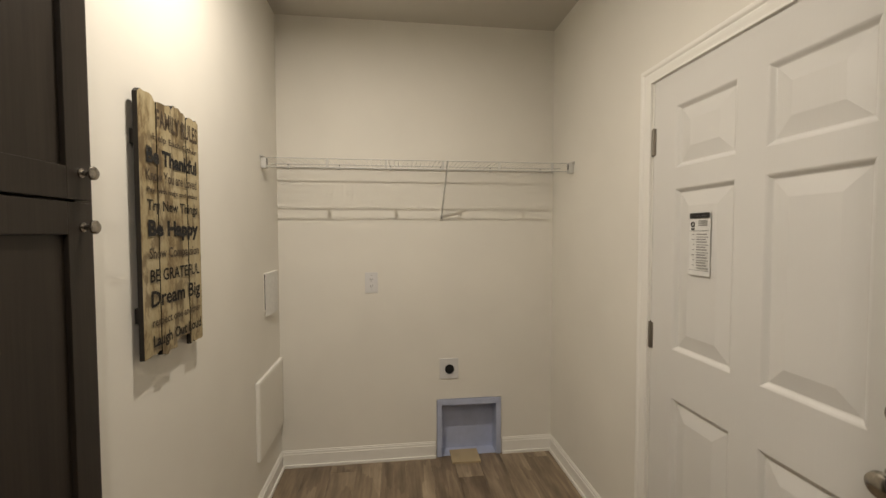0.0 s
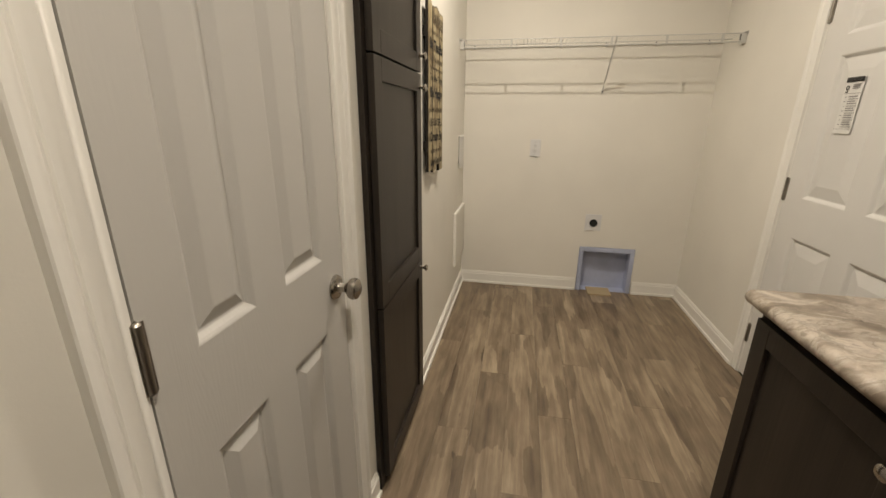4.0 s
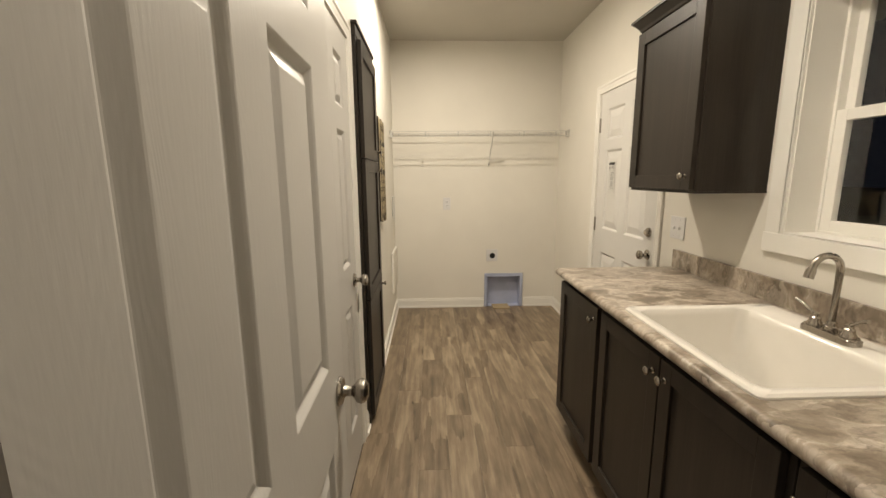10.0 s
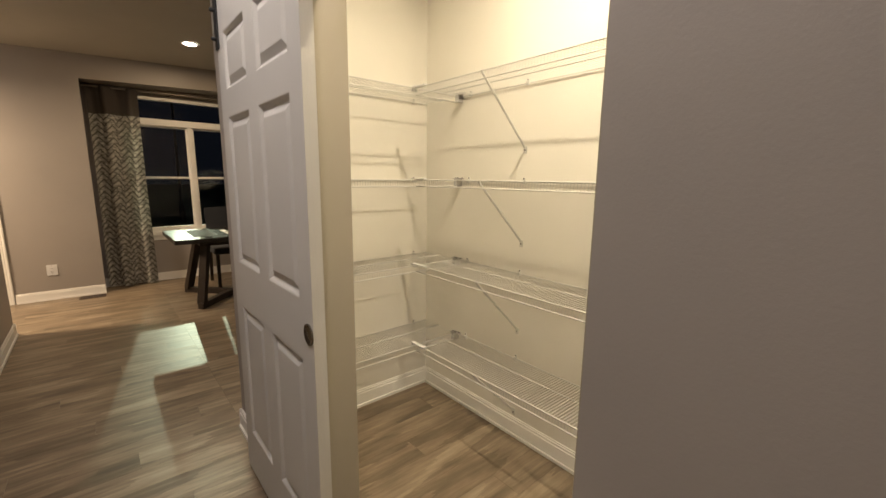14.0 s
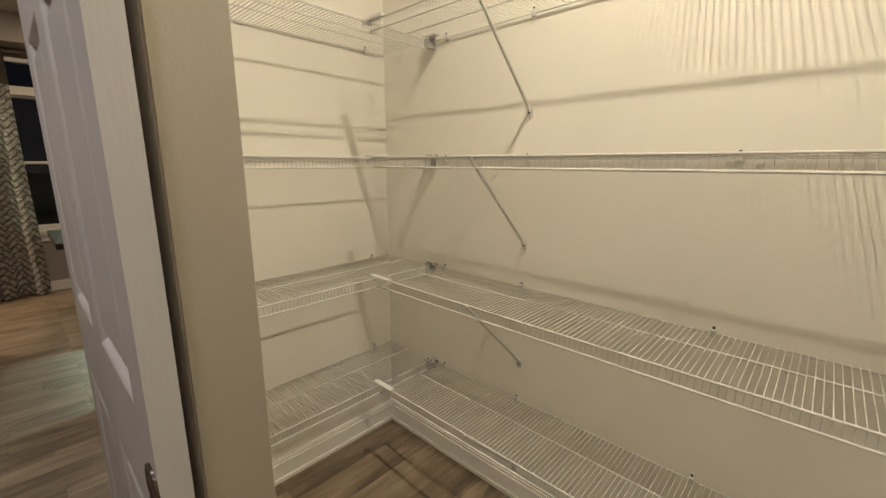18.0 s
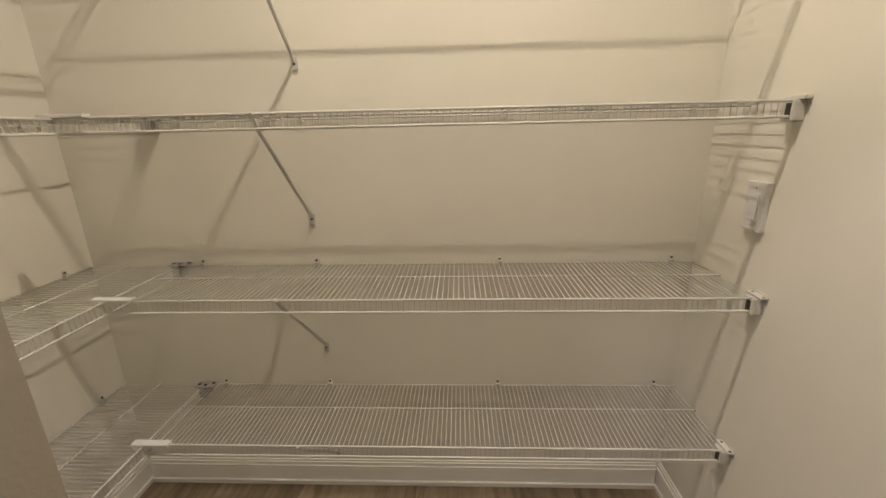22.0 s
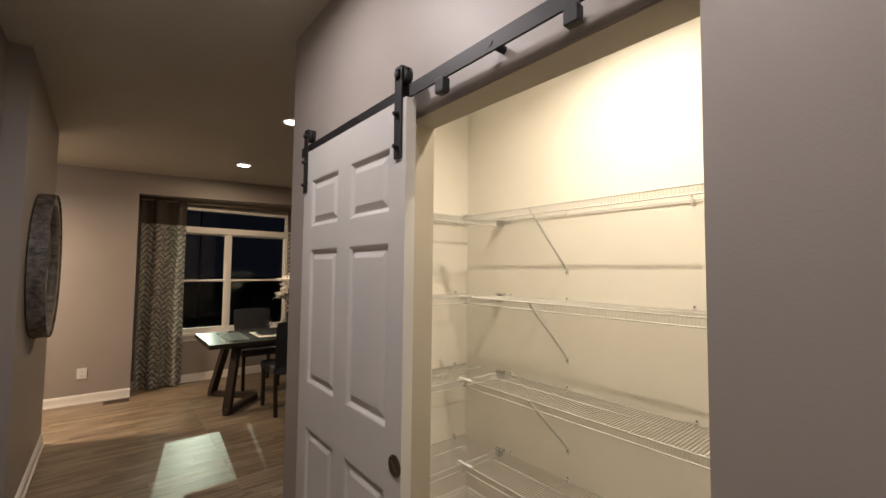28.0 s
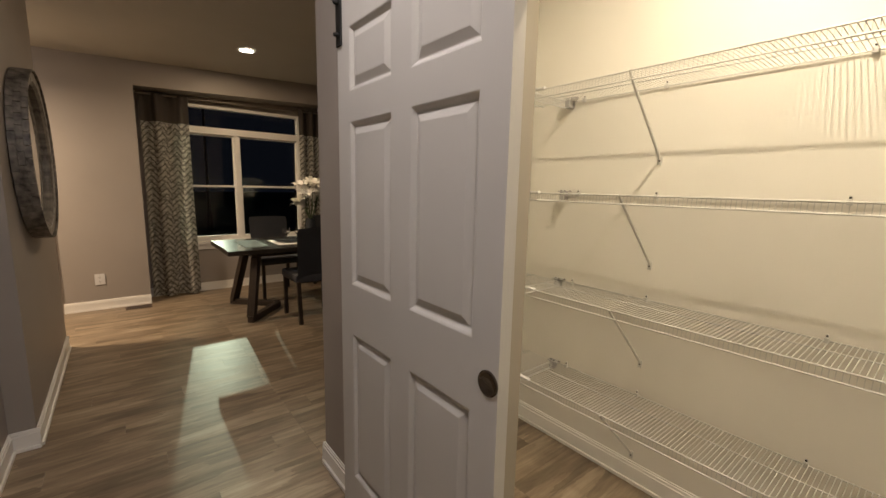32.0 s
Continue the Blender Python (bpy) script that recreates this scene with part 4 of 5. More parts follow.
def wall_plate(name, label, m, w=0.072, h=0.116, kind="outlet", gang=1, category="outlet", deep=0.0):
    """A cover plate with its sockets or toggles; local x along the wall, y out of it, z up."""
    root = thing(name, tuple(m.translation), label, category)
    place = placed(m @ pose(0, deep, 0))
    if deep:
        part("surface_box", placed(m)(boxes(((-w / 2, 0, -h / 2), (w / 2, deep + 0.001, h / 2)), bevel=0.002)), PLASTIC, root)
    part("plate", place(boxes(((-w / 2, 0, -h / 2), (w / 2, 0.006, h / 2)), bevel=0.002)), PLASTIC, root)
    for g in range(gang):
        cx = (g - (gang - 1) / 2) * 0.046
        if kind == "outlet":
            for dz in (0.020, -0.020):
                sock = part("socket", place(boxes(((cx - 0.0165, 0.004, dz - 0.014), (cx + 0.0165, 0.0075, dz + 0.014)), bevel=0.002)), PLASTIC, root)
                # Dark bars paint the shade inside the plug slots.
                part("slots", place(boxes(((cx - 0.0075, 0.0068, dz - 0.003), (cx - 0.0050, 0.0078, dz + 0.006)), ((cx + 0.0050, 0.0068, dz - 0.003), (cx + 0.0075, 0.0078, dz + 0.006)), ((cx - 0.0025, 0.0068, dz - 0.010), (cx + 0.0025, 0.0078, dz - 0.006)))), DARK, sock)
        elif kind == "toggle":
            part("toggle", place(boxes(((cx - 0.005, 0.004, -0.010), (cx + 0.005, 0.016, 0.006)), bevel=0.0015)), PLASTIC, root)
        else:
            part("rocker", place(boxes(((cx - 0.016, 0.004, -0.033), (cx + 0.016, 0.009, 0.033)), bevel=0.002)), PLASTIC, root)
        for dz in (0.045, -0.045):
            part("screw", place(lathe(bmesh.new(), [(0.003, 0.0), (0.0, 0.001)], facing(cx, 0.006, dz, (0, 1, 0)), 8)), CLIP, root)
    return root


wall_plate("wall_outlet", "white duplex outlet on the cream laundry wall", pose(-0.056, LY1, 1.135, 0, 0, 180), 0.078, 0.128)
wall_plate("light_switch", "white double toggle switch plate above the counter", pose(LX1, 0.688, 1.130, 0, 0, 90), 0.125, 0.122, "toggle", 2, "switch")
wall_plate("wall_outlet", "white outlet plate on the pantry side wall", pose(PX1 - 0.002, -0.566, 1.100, 0, 0, 90), 0.066, 0.118, "rocker", 1, deep=0.009)
wall_plate("wall_outlet", "white outlet on the taupe outer wall", pose(FX, -2.353, 0.325, 0, 0, -90), 0.085, 0.115, "outlet")
wall_plate("light_switch", "white rocker switch plate below the thermostat", pose(-3.70, SY, 0.875, 0, 0, 0), 0.075, 0.165, "toggle", 1, "switch")

# dryer vent, dryer box and what lies in it
dryer_outlet = thing("dryer_receptacle", (0.431, LY1, 0.573), "white square plate with a round black dryer socket", "outlet")
part("plate", boxes(((0.371, LY1 - 0.007, 0.510), (0.491, LY1, 0.640)), bevel=0.002), PLASTIC, dryer_outlet)
part("socket", lathe(bmesh.new(), [(0.030, 0.0), (0.030, 0.004), (0.025, 0.004), (0.025, 0.001), (0.0, 0.001)], facing(0.434, LY1 - 0.007, 0.571, (0, -1, 0)), 24), DARK, dryer_outlet, "round black dryer socket")
dryer_box = thing("dryer_box", (0.562, LY1, 0), "blue-grey plastic recessed dryer vent box at the floor", "vent box")
part("flange", boxes(((0.352, LY1 - 0.012, 0.0), (0.384, LY1 + 0.002, 0.372)), ((0.740, LY1 - 0.012, 0.0), (0.772, LY1 + 0.002, 0.372)), ((0.384, LY1 - 0.012, 0.336), (0.740, LY1 + 0.002, 0.372)), bevel=0.003), BLUE, dryer_box)
part("recess", boxes(((0.384, LY1 + 0.095, 0.0), (0.740, LY1 + 0.100, 0.336)), ((0.379, LY1 + 0.002, 0.0), (0.384, LY1 + 0.100, 0.336)), ((0.740, LY1 + 0.002, 0.0), (0.745, LY1 + 0.100, 0.336)), ((0.384, LY1 + 0.002, 0.336), (0.740, LY1 + 0.100, 0.341)), ((0.352, LY1 + 0.0005, -0.006), (0.772, LY1 + 0.104, 0.0015))), BLUE, dryer_box)
solid("cardboard_scrap", boxes(((0.44, LY1 - 0.10, 0.0), (0.62, LY1 + 0.05, 0.012)), bevel=0.002), CARD, "piece of tan cardboard on the floor by the dryer box", "cardboard")
panel_box = thing("access_panel", (LX0, 2.60, 0.49), "white painted access panel low on the wall", "panel")
part("panel", boxes(((LX0, 2.385, 0.285), (LX0 + 0.018, 2.832, 0.690)), bevel=0.005), TRIM, panel_box)
part("face", boxes(((LX0 + 0.018, 2.397, 0.297), (LX0 + 0.0205, 2.820, 0.678)), bevel=0.001), WALL_WHITE, panel_box)
washer = thing("washer_outlet_box", (LX0, 2.64, 1.08), "washer hookup box partly covered by a loose white paper", "utility box")
# Black sheet on the wall paints the shade of the hookup recess.
part("recess", boxes(((LX0 - 0.002, 2.549, 1.03), (LX0 + 0.003, 2.784, 1.222))), DARK, washer, "dark sheet painting the recess shade")
part("rim", boxes(((LX0, 2.545, 1.02), (LX0 + 0.004, 2.549, 1.228)), ((LX0, 2.784, 1.02), (LX0 + 0.004, 2.790, 1.228)), ((LX0, 2.549, 1.222), (LX0 + 0.005, 2.784, 1.228)), bevel=0.001), WALL_WHITE, washer)
sheet = [(LX0 + 0.0068 + 0.011 * math.sin(math.pi * k / 10), 2.552 + 0.236 * k / 10) for k in range(11)]
sheet += [(x + 0.0012, y) for x, y in reversed(sheet)]
part("paper_sheet", extrude(bmesh.new(), sheet, Matrix.Translation((0, 0, 0.995)), 0.230), PAPER, washer, "curled white paper")
part("paper_fold", boxes(((LX0 + 0.002, 2.556, 1.218), (LX0 + 0.016, 2.76, 1.227)), bevel=0.003), PAPER, washer, "folded top of the paper")

# ---- counter side of the laundry ----
CY0, CY1 = -1.28, 0.685
UNITS = [(-1.27, -0.775, 1), (-0.770, 0.145, 2), (0.150, 0.665, 1)]
for y0, y1, doors in UNITS:
    base = thing("base_cabinet", (0.80, (y0 + y1) / 2, 0), f"espresso brown base cabinet with {'two shaker doors' if doors == 2 else 'one shaker door'}", "cabinet", "laundry base cabinets")
    part("body", carve((0.512, y0, 0.10), (LX1 - 0.001, y1, 0.876), ((0.520, y0 + 0.018, 0.118), (LX1 - 0.012, y1 - 0.018, 9))), BROWN, base)
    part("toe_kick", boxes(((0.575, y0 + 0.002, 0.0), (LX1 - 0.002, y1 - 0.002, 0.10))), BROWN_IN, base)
    part("face_frame", boxes(((0.494, y0, 0.10), (0.512, y0 + 0.040, 0.876)), ((0.494, y1 - 0.040, 0.10), (0.512, y1, 0.876)), ((0.494, y0 + 0.040, 0.835), (0.512, y1 - 0.040, 0.876)), ((0.494, y0 + 0.040, 0.10), (0.512, y1 - 0.040, 0.135)), bevel=0.001), BROWN, base)
    w = (y1 - y0 - 0.036 - 0.008 * (doors - 1)) / doors
    for k in range(doors):
        a = y0 + 0.018 + k * (w + 0.008)
        shaker(base, placed(pose(0.494, a, 0.118, 0, 0, 90)), w, 0.735, 0.020, 0.058)
        ky = a + 0.030 if (doors == 1 and y0 > -0.5) or k == 1 else a + w - 0.030
        knob(base, 0.474, ky, 0.795, (-1, 0, 0), PULL, "pull", None, 16)

counter = thing("countertop", (0.78, -0.30, 0.877), "grey-brown marbled laminate countertop with backsplash", "countertop")


def counter_slab():
    """Slab with a rolled front edge and a hole for the sink; the profile runs along y."""
    bm = bmesh.new()
    HX0, HX1, HY0, HY1 = 0.520, 1.020, -0.640, -0.050
    edge = [(0.470, 0.915)] + [(0.470 - 0.019 * math.sin(a), 0.896 + 0.019 * math.cos(a)) for a in [radians(d) for d in (20, 40, 60, 80, 100, 120, 140, 160, 180)]] + [(0.490, 0.877)]
    a = [bm.verts.new((x, CY0, z)) for x, z in edge]
    b = [bm.verts.new((x, CY1, z)) for x, z in edge]
    for i in range(len(edge) - 1):
        bm.faces.new((a[i], a[i + 1], b[i + 1], b[i]))
    bm.faces.new(a)
    bm.faces.new(b)
    top = carve((0.470, CY0, 0.877), (LX1 - 0.001, CY1, 0.915), ((HX0, HY0, -9), (HX1, HY1, 9)))
    me = bpy.data.meshes.new("slab_top")
    top.to_mesh(me)
    top.free()
    bm.from_mesh(me)
    bpy.data.meshes.remove(me)
    bmesh.ops.remove_doubles(bm, verts=bm.verts, dist=1e-5)
    return bm


part("slab", counter_slab(), LAMINATE, counter, "", True)
part("backsplash", boxes(((LX1 - 0.021, CY0, 0.9152), (LX1 - 0.001, CY1, 1.012)), bevel=0.003), LAMINATE, counter)


def sink_mesh():
    """A drop-in basin: rolled rim, sloping walls, flat bottom."""
    bm = bmesh.new()

    def ring(x0, x1, y0, y1, z, r):
        pts = []
        for cx, cy, a0 in ((x1 - r, y1 - r, 0), (x0 + r, y1 - r, 90), (x0 + r, y0 + r, 180), (x1 - r, y0 + r, 270)):
            for k in range(6):
                t = radians(a0 + 18 * k)
                pts.append(bm.verts.new((cx + r * math.cos(t), cy + r * math.sin(t), z)))
        return pts
    X0, X1, Y0, Y1 = 0.490, 1.052, -0.664, -0.024
    levels = [(0, 0, 0, 0.9153, 0.020), (0.0, 0.0, 0.0, 0.921, 0.020), (0.006, 0.006, 0.006, 0.9275, 0.022), (0.026, 0.116, 0.028, 0.9275, 0.030), (0.034, 0.124, 0.036, 0.921, 0.034), (0.039, 0.129, 0.041, 0.900, 0.036), (0.060, 0.146, 0.062, 0.700, 0.044), (0.072, 0.156, 0.074, 0.680, 0.044), (0.100, 0.180, 0.100, 0.672, 0.040), (0.24, 0.26, 0.27, 0.668, 0.020)]
    rings = [ring(X0 + f, X1 - b, Y0 + s, Y1 - s, z, r) for f, b, s, z, r in levels]
    for p, q in zip(rings, rings[1:]):
        for k in range(len(p)):
            j = (k + 1) % len(p)
            bm.faces.new((p[k], p[j], q[j], q[k]))
    bm.faces.new(rings[-1])
    return bm


sink = thing("laundry_sink", (0.77, -0.345, 0.915), "deep glossy white drop-in laundry sink", "sink")
part("basin", sink_mesh(), ACRYLIC, sink, "", True)
part("drain", lathe(bmesh.new(), [(0.042, 0.0), (0.042, 0.003), (0.034, 0.004), (0.030, 0.001), (0.0, 0.001)], Matrix.Translation((0.742, -0.345, 0.6690)), 24), NICKEL, sink, "nickel drain", True)

FX0, FY0, FZ0 = 0.966, -0.348, 0.9275
faucet = thing("faucet", (FX0, FY0, FZ0), "brushed nickel gooseneck faucet with two lever handles", "faucet")
bm = bmesh.new()
outline = []
for cx, cy, a0 in ((0.006, 0.062, 0), (-0.006, 0.062, 90), (-0.006, -0.062, 180), (0.006, -0.062, 270)):
    outline += [(cx + 0.021 * math.cos(radians(a0 + 15 * k)), cy + 0.021 * math.sin(radians(a0 + 15 * k))) for k in range(7)]
extrude(bm, outline, Matrix.Translation((FX0, FY0, FZ0)), 0.020)
bmesh.ops.bevel(bm, geom=[e for e in bm.edges if min(v.co.z for v in e.verts) > FZ0 + 0.01], offset=0.006, segments=3, affect="EDGES")
part("base_plate", bm, NICKEL, faucet, "", True)
neck = [(FX0, FY0, FZ0 + 0.02), (FX0, FY0, 1.128)]
neck += [(FX0 - 0.043 + 0.043 * math.cos(radians(a)), FY0, 1.134 + 0.043 * math.sin(radians(a))) for a in range(8, 165, 12)]
neck += [(FX0 - 0.089, FY0, 1.132)]
part("spout", tube(bmesh.new(), neck, 0.0097, 16), NICKEL, faucet, "", True)
part("spout_collar", lathe(bmesh.new(), [(0.017, 0.0), (0.017, 0.012), (0.013, 0.016), (0.0135, 0.024), (0.0100, 0.030)], Matrix.Translation((FX0, FY0, FZ0 + 0.020)), 20), NICKEL, faucet, "", True)
part("aerator", tube(bmesh.new(), [(FX0 - 0.0875, FY0, 1.137), (FX0 - 0.0945, FY0, 1.110)], 0.0128, 16), NICKEL, faucet, "", True)
for s in (-1, 1):
    y = FY0 + s * 0.052
    handle = part("handle", lathe(bmesh.new(), [(0.0195, 0.0), (0.0190, 0.008), (0.0150, 0.013), (0.0145, 0.022), (0.0100, 0.027), (0.0105, 0.036), (0.0, 0.041)], Matrix.Translation((FX0, y, FZ0 + 0.020)), 18), NICKEL, faucet, "", True)
    part("lever", tube(bmesh.new(), [(FX0, y, 0.977), (FX0 - 0.004, y + s * 0.010, 0.988), (FX0 - 0.010, y + s * 0.034, 1.004), (FX0 - 0.014, y + s * 0.056, 1.014), (FX0 - 0.015, y + s * 0.060, 1.015)], 0.0055, 10), NICKEL, handle, "", True)

upper = thing("wall_cabinet", (0.96, 0.39, 1.345), "espresso brown wall cabinet with crown and one shaker door", "cabinet")
part("body", boxes(((0.822, 0.130, 1.346), (LX1 - 0.001, 0.650, 2.100)), bevel=0.0015), BROWN, upper)
shaker(upper, placed(pose(0.822, 0.140, 1.352, 0, 0, 90)), 0.500, 0.735, 0.020, 0.060)
part("light_rail", boxes(((0.822, 0.128, 1.338), (LX1 - 0.001, 0.652, 1.346)), bevel=0.001), BROWN, upper)
knob(upper, 0.802, 0.172, 1.408, (-1, 0, 0), PULL, "pull", None, 16)
bm = bmesh.new()
prof = [(0.0, 2.100), (0.006, 2.104), (0.010, 2.116), (0.034, 2.144), (0.040, 2.146), (0.040, 2.158), (0.0, 2.158)]
rings = []
for o, z in prof:
    rings.append([bm.verts.new(p) for p in ((LX1 - 0.001, 0.130 - o, z), (0.822 - o, 0.130 - o, z), (0.822 - o, 0.650 + o, z), (LX1 - 0.001, 0.650 + o, z))])
for p, q in zip(rings, rings[1:]):
    for k in range(3):
        bm.faces.new((p[k], p[k + 1], q[k + 1], q[k]))
bm.faces.new(rings[-1])
part("crown", bm, BROWN, upper)


# ---- windows ----
def sash(parent, place, y0, y1, z0, z1, x, t=0.030, rail=0.036, name="sash"):
    """One sash in a wall across x: frame and pane."""
    f = part(name, place(boxes(((x, y0, z0), (x + t, y0 + rail, z1)), ((x, y1 - rail, z0), (x + t, y1, z1)), ((x, y0 + rail, z0), (x + t, y1 - rail, z0 + rail)), ((x, y0 + rail, z1 - rail), (x + t, y1 - rail, z1)), bevel=0.002)), TRIM, parent)
    p = part("pane", place(boxes(((x + t * 0.45, y0 + rail - 0.004, z0 + rail - 0.004), (x + t * 0.45 + 0.004, y1 - rail + 0.004, z1 - rail + 0.004)))), GLASS, f, "dark glass pane")
    p.visible_shadow = False
    return f


keep_place = placed(Matrix.Identity(4))
window_1 = tagged(thing("window_1", (LX1 + 0.1, -0.37, VZ0), "white double-hung window, dark outside", "window"), kind="structure")
part("lining", boxes(((LX1 + 0.0, VY0 - 0.0, VZ0 - 0.012), (LX1 + 0.19, VY1, VZ0 + 0.002)), ((LX1, VY0 - 0.002, VZ0), (LX1 + 0.19, VY0 + 0.004, VZ1)), ((LX1, VY1 - 0.004, VZ0), (LX1 + 0.19, VY1 + 0.002, VZ1)), ((LX1, VY0, VZ1 - 0.004), (LX1 + 0.19, VY1, VZ1 + 0.002))), TRIM, window_1)
part("outer_frame", boxes(((LX1 + 0.118, VY0 + 0.004, VZ0 + 0.002), (LX1 + 0.186, VY0 + 0.016, VZ1)), ((LX1 + 0.118, VY1 - 0.016, VZ0 + 0.002), (LX1 + 0.186, VY1 - 0.004, VZ1)), ((LX1 + 0.118, VY0 + 0.016, VZ0 + 0.002), (LX1 + 0.186, VY1 - 0.016, VZ0 + 0.012)), ((LX1 + 0.118, VY0 + 0.016, VZ1 - 0.020), (LX1 + 0.186, VY1 - 0.016, VZ1)), bevel=0.002), TRIM, window_1)
sash(window_1, keep_place, VY0 + 0.016, VY1 - 0.016, VZ0 + 0.012, 1.638, LX1 + 0.122, 0.026, 0.040, "lower_sash")
sash(window_1, keep_place, VY0 + 0.016, VY1 - 0.016, 1.605, VZ1 - 0.020, LX1 + 0.150, 0.026, 0.034, "upper_sash")
part("sash_lock", boxes(((LX1 + 0.120, -0.24, 1.645), (LX1 + 0.146, -0.19, 1.652)), ((LX1 + 0.120, -0.55, 1.645), (LX1 + 0.146, -0.50, 1.652)), bevel=0.002), PLASTIC, window_1)
bm = bmesh.new()
for t, a, b in ((0.012, 0.0, 0.073), (0.015, 0.005, 0.070), (0.017, 0.005, 0.014)):
    box(bm, (LX1 - t, VY1 + a, VZ0 - 0.002), (LX1, VY1 + b, VZ1 + b))
    box(bm, (LX1 - t, VY0 - b, VZ0 - 0.002), (LX1, VY0 - a, VZ1 + b))
    box(bm, (LX1 - t, VY0 - a, VZ1 + a), (LX1, VY1 + a, VZ1 + b))
part("window_casing", bm, TRIM, window_1)
part("window_sill", boxes(((LX1 - 0.020, VY0 - 0.073, VZ0 - 0.076), (LX1, VY1 + 0.073, VZ0 - 0.002)), bevel=0.003), TRIM, window_1)

window_2 = tagged(thing("window_2", (WX, -0.86, QZ0), "wide white dining room window with transom, dark outside", "window"), kind="structure")
part("window_frame", boxes(((WX - 0.075, QY0, QZ0 + 0.03), (WX + 0.006, QY0 + 0.045, QZ1)), ((WX - 0.075, QY1 - 0.045, QZ0 + 0.03), (WX + 0.006, QY1, QZ1)), ((WX - 0.075, QY0 + 0.045, QZ1 - 0.035), (WX + 0.006, QY1 - 0.045, QZ1)), ((WX - 0.075, QY0 + 0.045, QZ0 + 0.03), (WX + 0.006, QY1 - 0.045, QZ0 + 0.07)), ((WX - 0.075, QY0 + 0.045, 1.945), (WX + 0.008, QY1 - 0.045, 2.025)), ((WX - 0.075, -0.925, QZ0 + 0.07), (WX + 0.008, -0.877, 1.945)), bevel=0.002), TRIM, window_2)
part("window_sill", boxes(((WX - 0.075, QY0 - 0.03, QZ0 - 0.012), (WX + 0.035, QY1 + 0.03, QZ0 + 0.03)), ((WX, QY0 - 0.01, QZ0 - 0.075), (WX + 0.014, QY1 + 0.01, QZ0 - 0.012)), bevel=0.003), TRIM, window_2)
for y0, y1 in ((QY0 + 0.045, -0.925), (-0.877, QY1 - 0.045)):
    sash(window_2, keep_place, y0, y1, QZ0 + 0.07, 1.325, WX - 0.030, 0.026, 0.022, "lower_sash")
    sash(window_2, keep_place, y0, y1, 1.295, 1.945, WX - 0.060, 0.026, 0.022, "upper_sash")
top_pane = part("transom_pane", boxes(((WX - 0.040, QY0 + 0.043, 2.023), (WX - 0.036, QY1 - 0.043, QZ1 - 0.033))), GLASS, window_2, "dark glass transom")
top_pane.visible_shadow = False

# Black strip in the door gap, placed to fit the camera's view.
strip = thing("jamb_gap_strip", (-0.498, -1.300, 1.246), "thin black strip in the gap between jamb and door", "strip")
part("strip", boxes(((-0.5005, -1.3125, 1.246), (-0.4955, -1.2935, 1.415)), ((-0.4992, -1.3125, 1.415), (-0.4968, -1.297, 1.440)), bevel=0.0008), BLACK, strip)
for z in (1.425, 1.444):
    part("knot", lathe(bmesh.new(), [(0.0, -0.0055), (0.0030, -0.0045), (0.0040, 0.0), (0.0030, 0.0045), (0.0, 0.0055)], Matrix.Translation((-0.498, -1.300, z)), 10), BLACK, strip, "", True)


# ---- barn door on its track ----
barn = thing("barn_door", (-2.152, HY - 0.05, 0), "white six-panel sliding barn door on black hangers", "door")
BW = 0.834
six_panel_door({"parent": barn, "place": placed(pose(-2.592, -1.485, 0.016, 0, 0, 0))}, BW, 2.002, 0.036, 0.112, 0.092, 0.0, rows=[(0.206, 0.794), (0.981, 1.556), (1.656, 1.864)], cols=[(0.090, 0.364), (0.466, 0.743)])
CUP = [(0.032, 0.0), (0.032, 0.0034), (0.028, 0.0042), (0.0255, 0.0026), (0.022, 0.0012), (0.012, 0.0006), (0.0, 0.0005)]
part("finger_pull", lathe(bmesh.new(), CUP, facing(-1.790, -1.4852, 0.904, (0, -1, 0)) @ Matrix.Diagonal((1, 1.0, 1, 1)), 28), CUPMETAL, barn, "round dark bronze finger pull", True)
for x in (-2.570, -1.797):
    hanger = part("hanger", boxes(((x - 0.019, -1.4925, 1.832), (x + 0.019, -1.4855, 2.096)), bevel=0.0015), BLACK, barn, "black steel strap hanger")
    wheel = part("wheel", lathe(bmesh.new(), [(0.0, -0.004), (0.031, -0.004), (0.033, 0.0), (0.027, 0.004), (0.027, 0.016), (0.033, 0.020), (0.031, 0.024), (0.0, 0.024)], facing(x, -1.480, 2.096, (0, 1, 0)), 28), BLACK, barn, "black grooved wheel", True)
    part("strap_head", lathe(bmesh.new(), [(0.0, 0.0), (0.018, 0.0), (0.019, 0.002), (0.019, 0.007), (0.0, 0.007)], facing(x, -1.4925, 2.096, (0, 1, 0)), 28), BLACK, hanger, "", True)
    part("strap_return", boxes(((x - 0.019, -1.4855, 2.118), (x + 0.019, -1.452, 2.124)), ((x - 0.019, -1.4925, 2.096), (x + 0.019, -1.4855, 2.124)), bevel=0.002), BLACK, hanger)
    for z, r, h in ((2.096, 0.011, 0.010), (1.972, 0.008, 0.016), (1.868, 0.008, 0.016)):
        part("bolt", lathe(bmesh.new(), [(r, 0.0), (r, h * 0.6), (r * 0.7, h), (0.0, h)], facing(x, -1.4925, z, (0, -1, 0)), 12), BLACK, hanger, "black bolt head", True)
track = thing("barn_door_track", (-1.7, HY, 2.04), "black steel flat track with stops above the opening", "track")
part("rail", boxes(((-2.68, -1.470, 2.022), (-0.70, -1.463, 2.064)), bevel=0.001), BLACK, track)
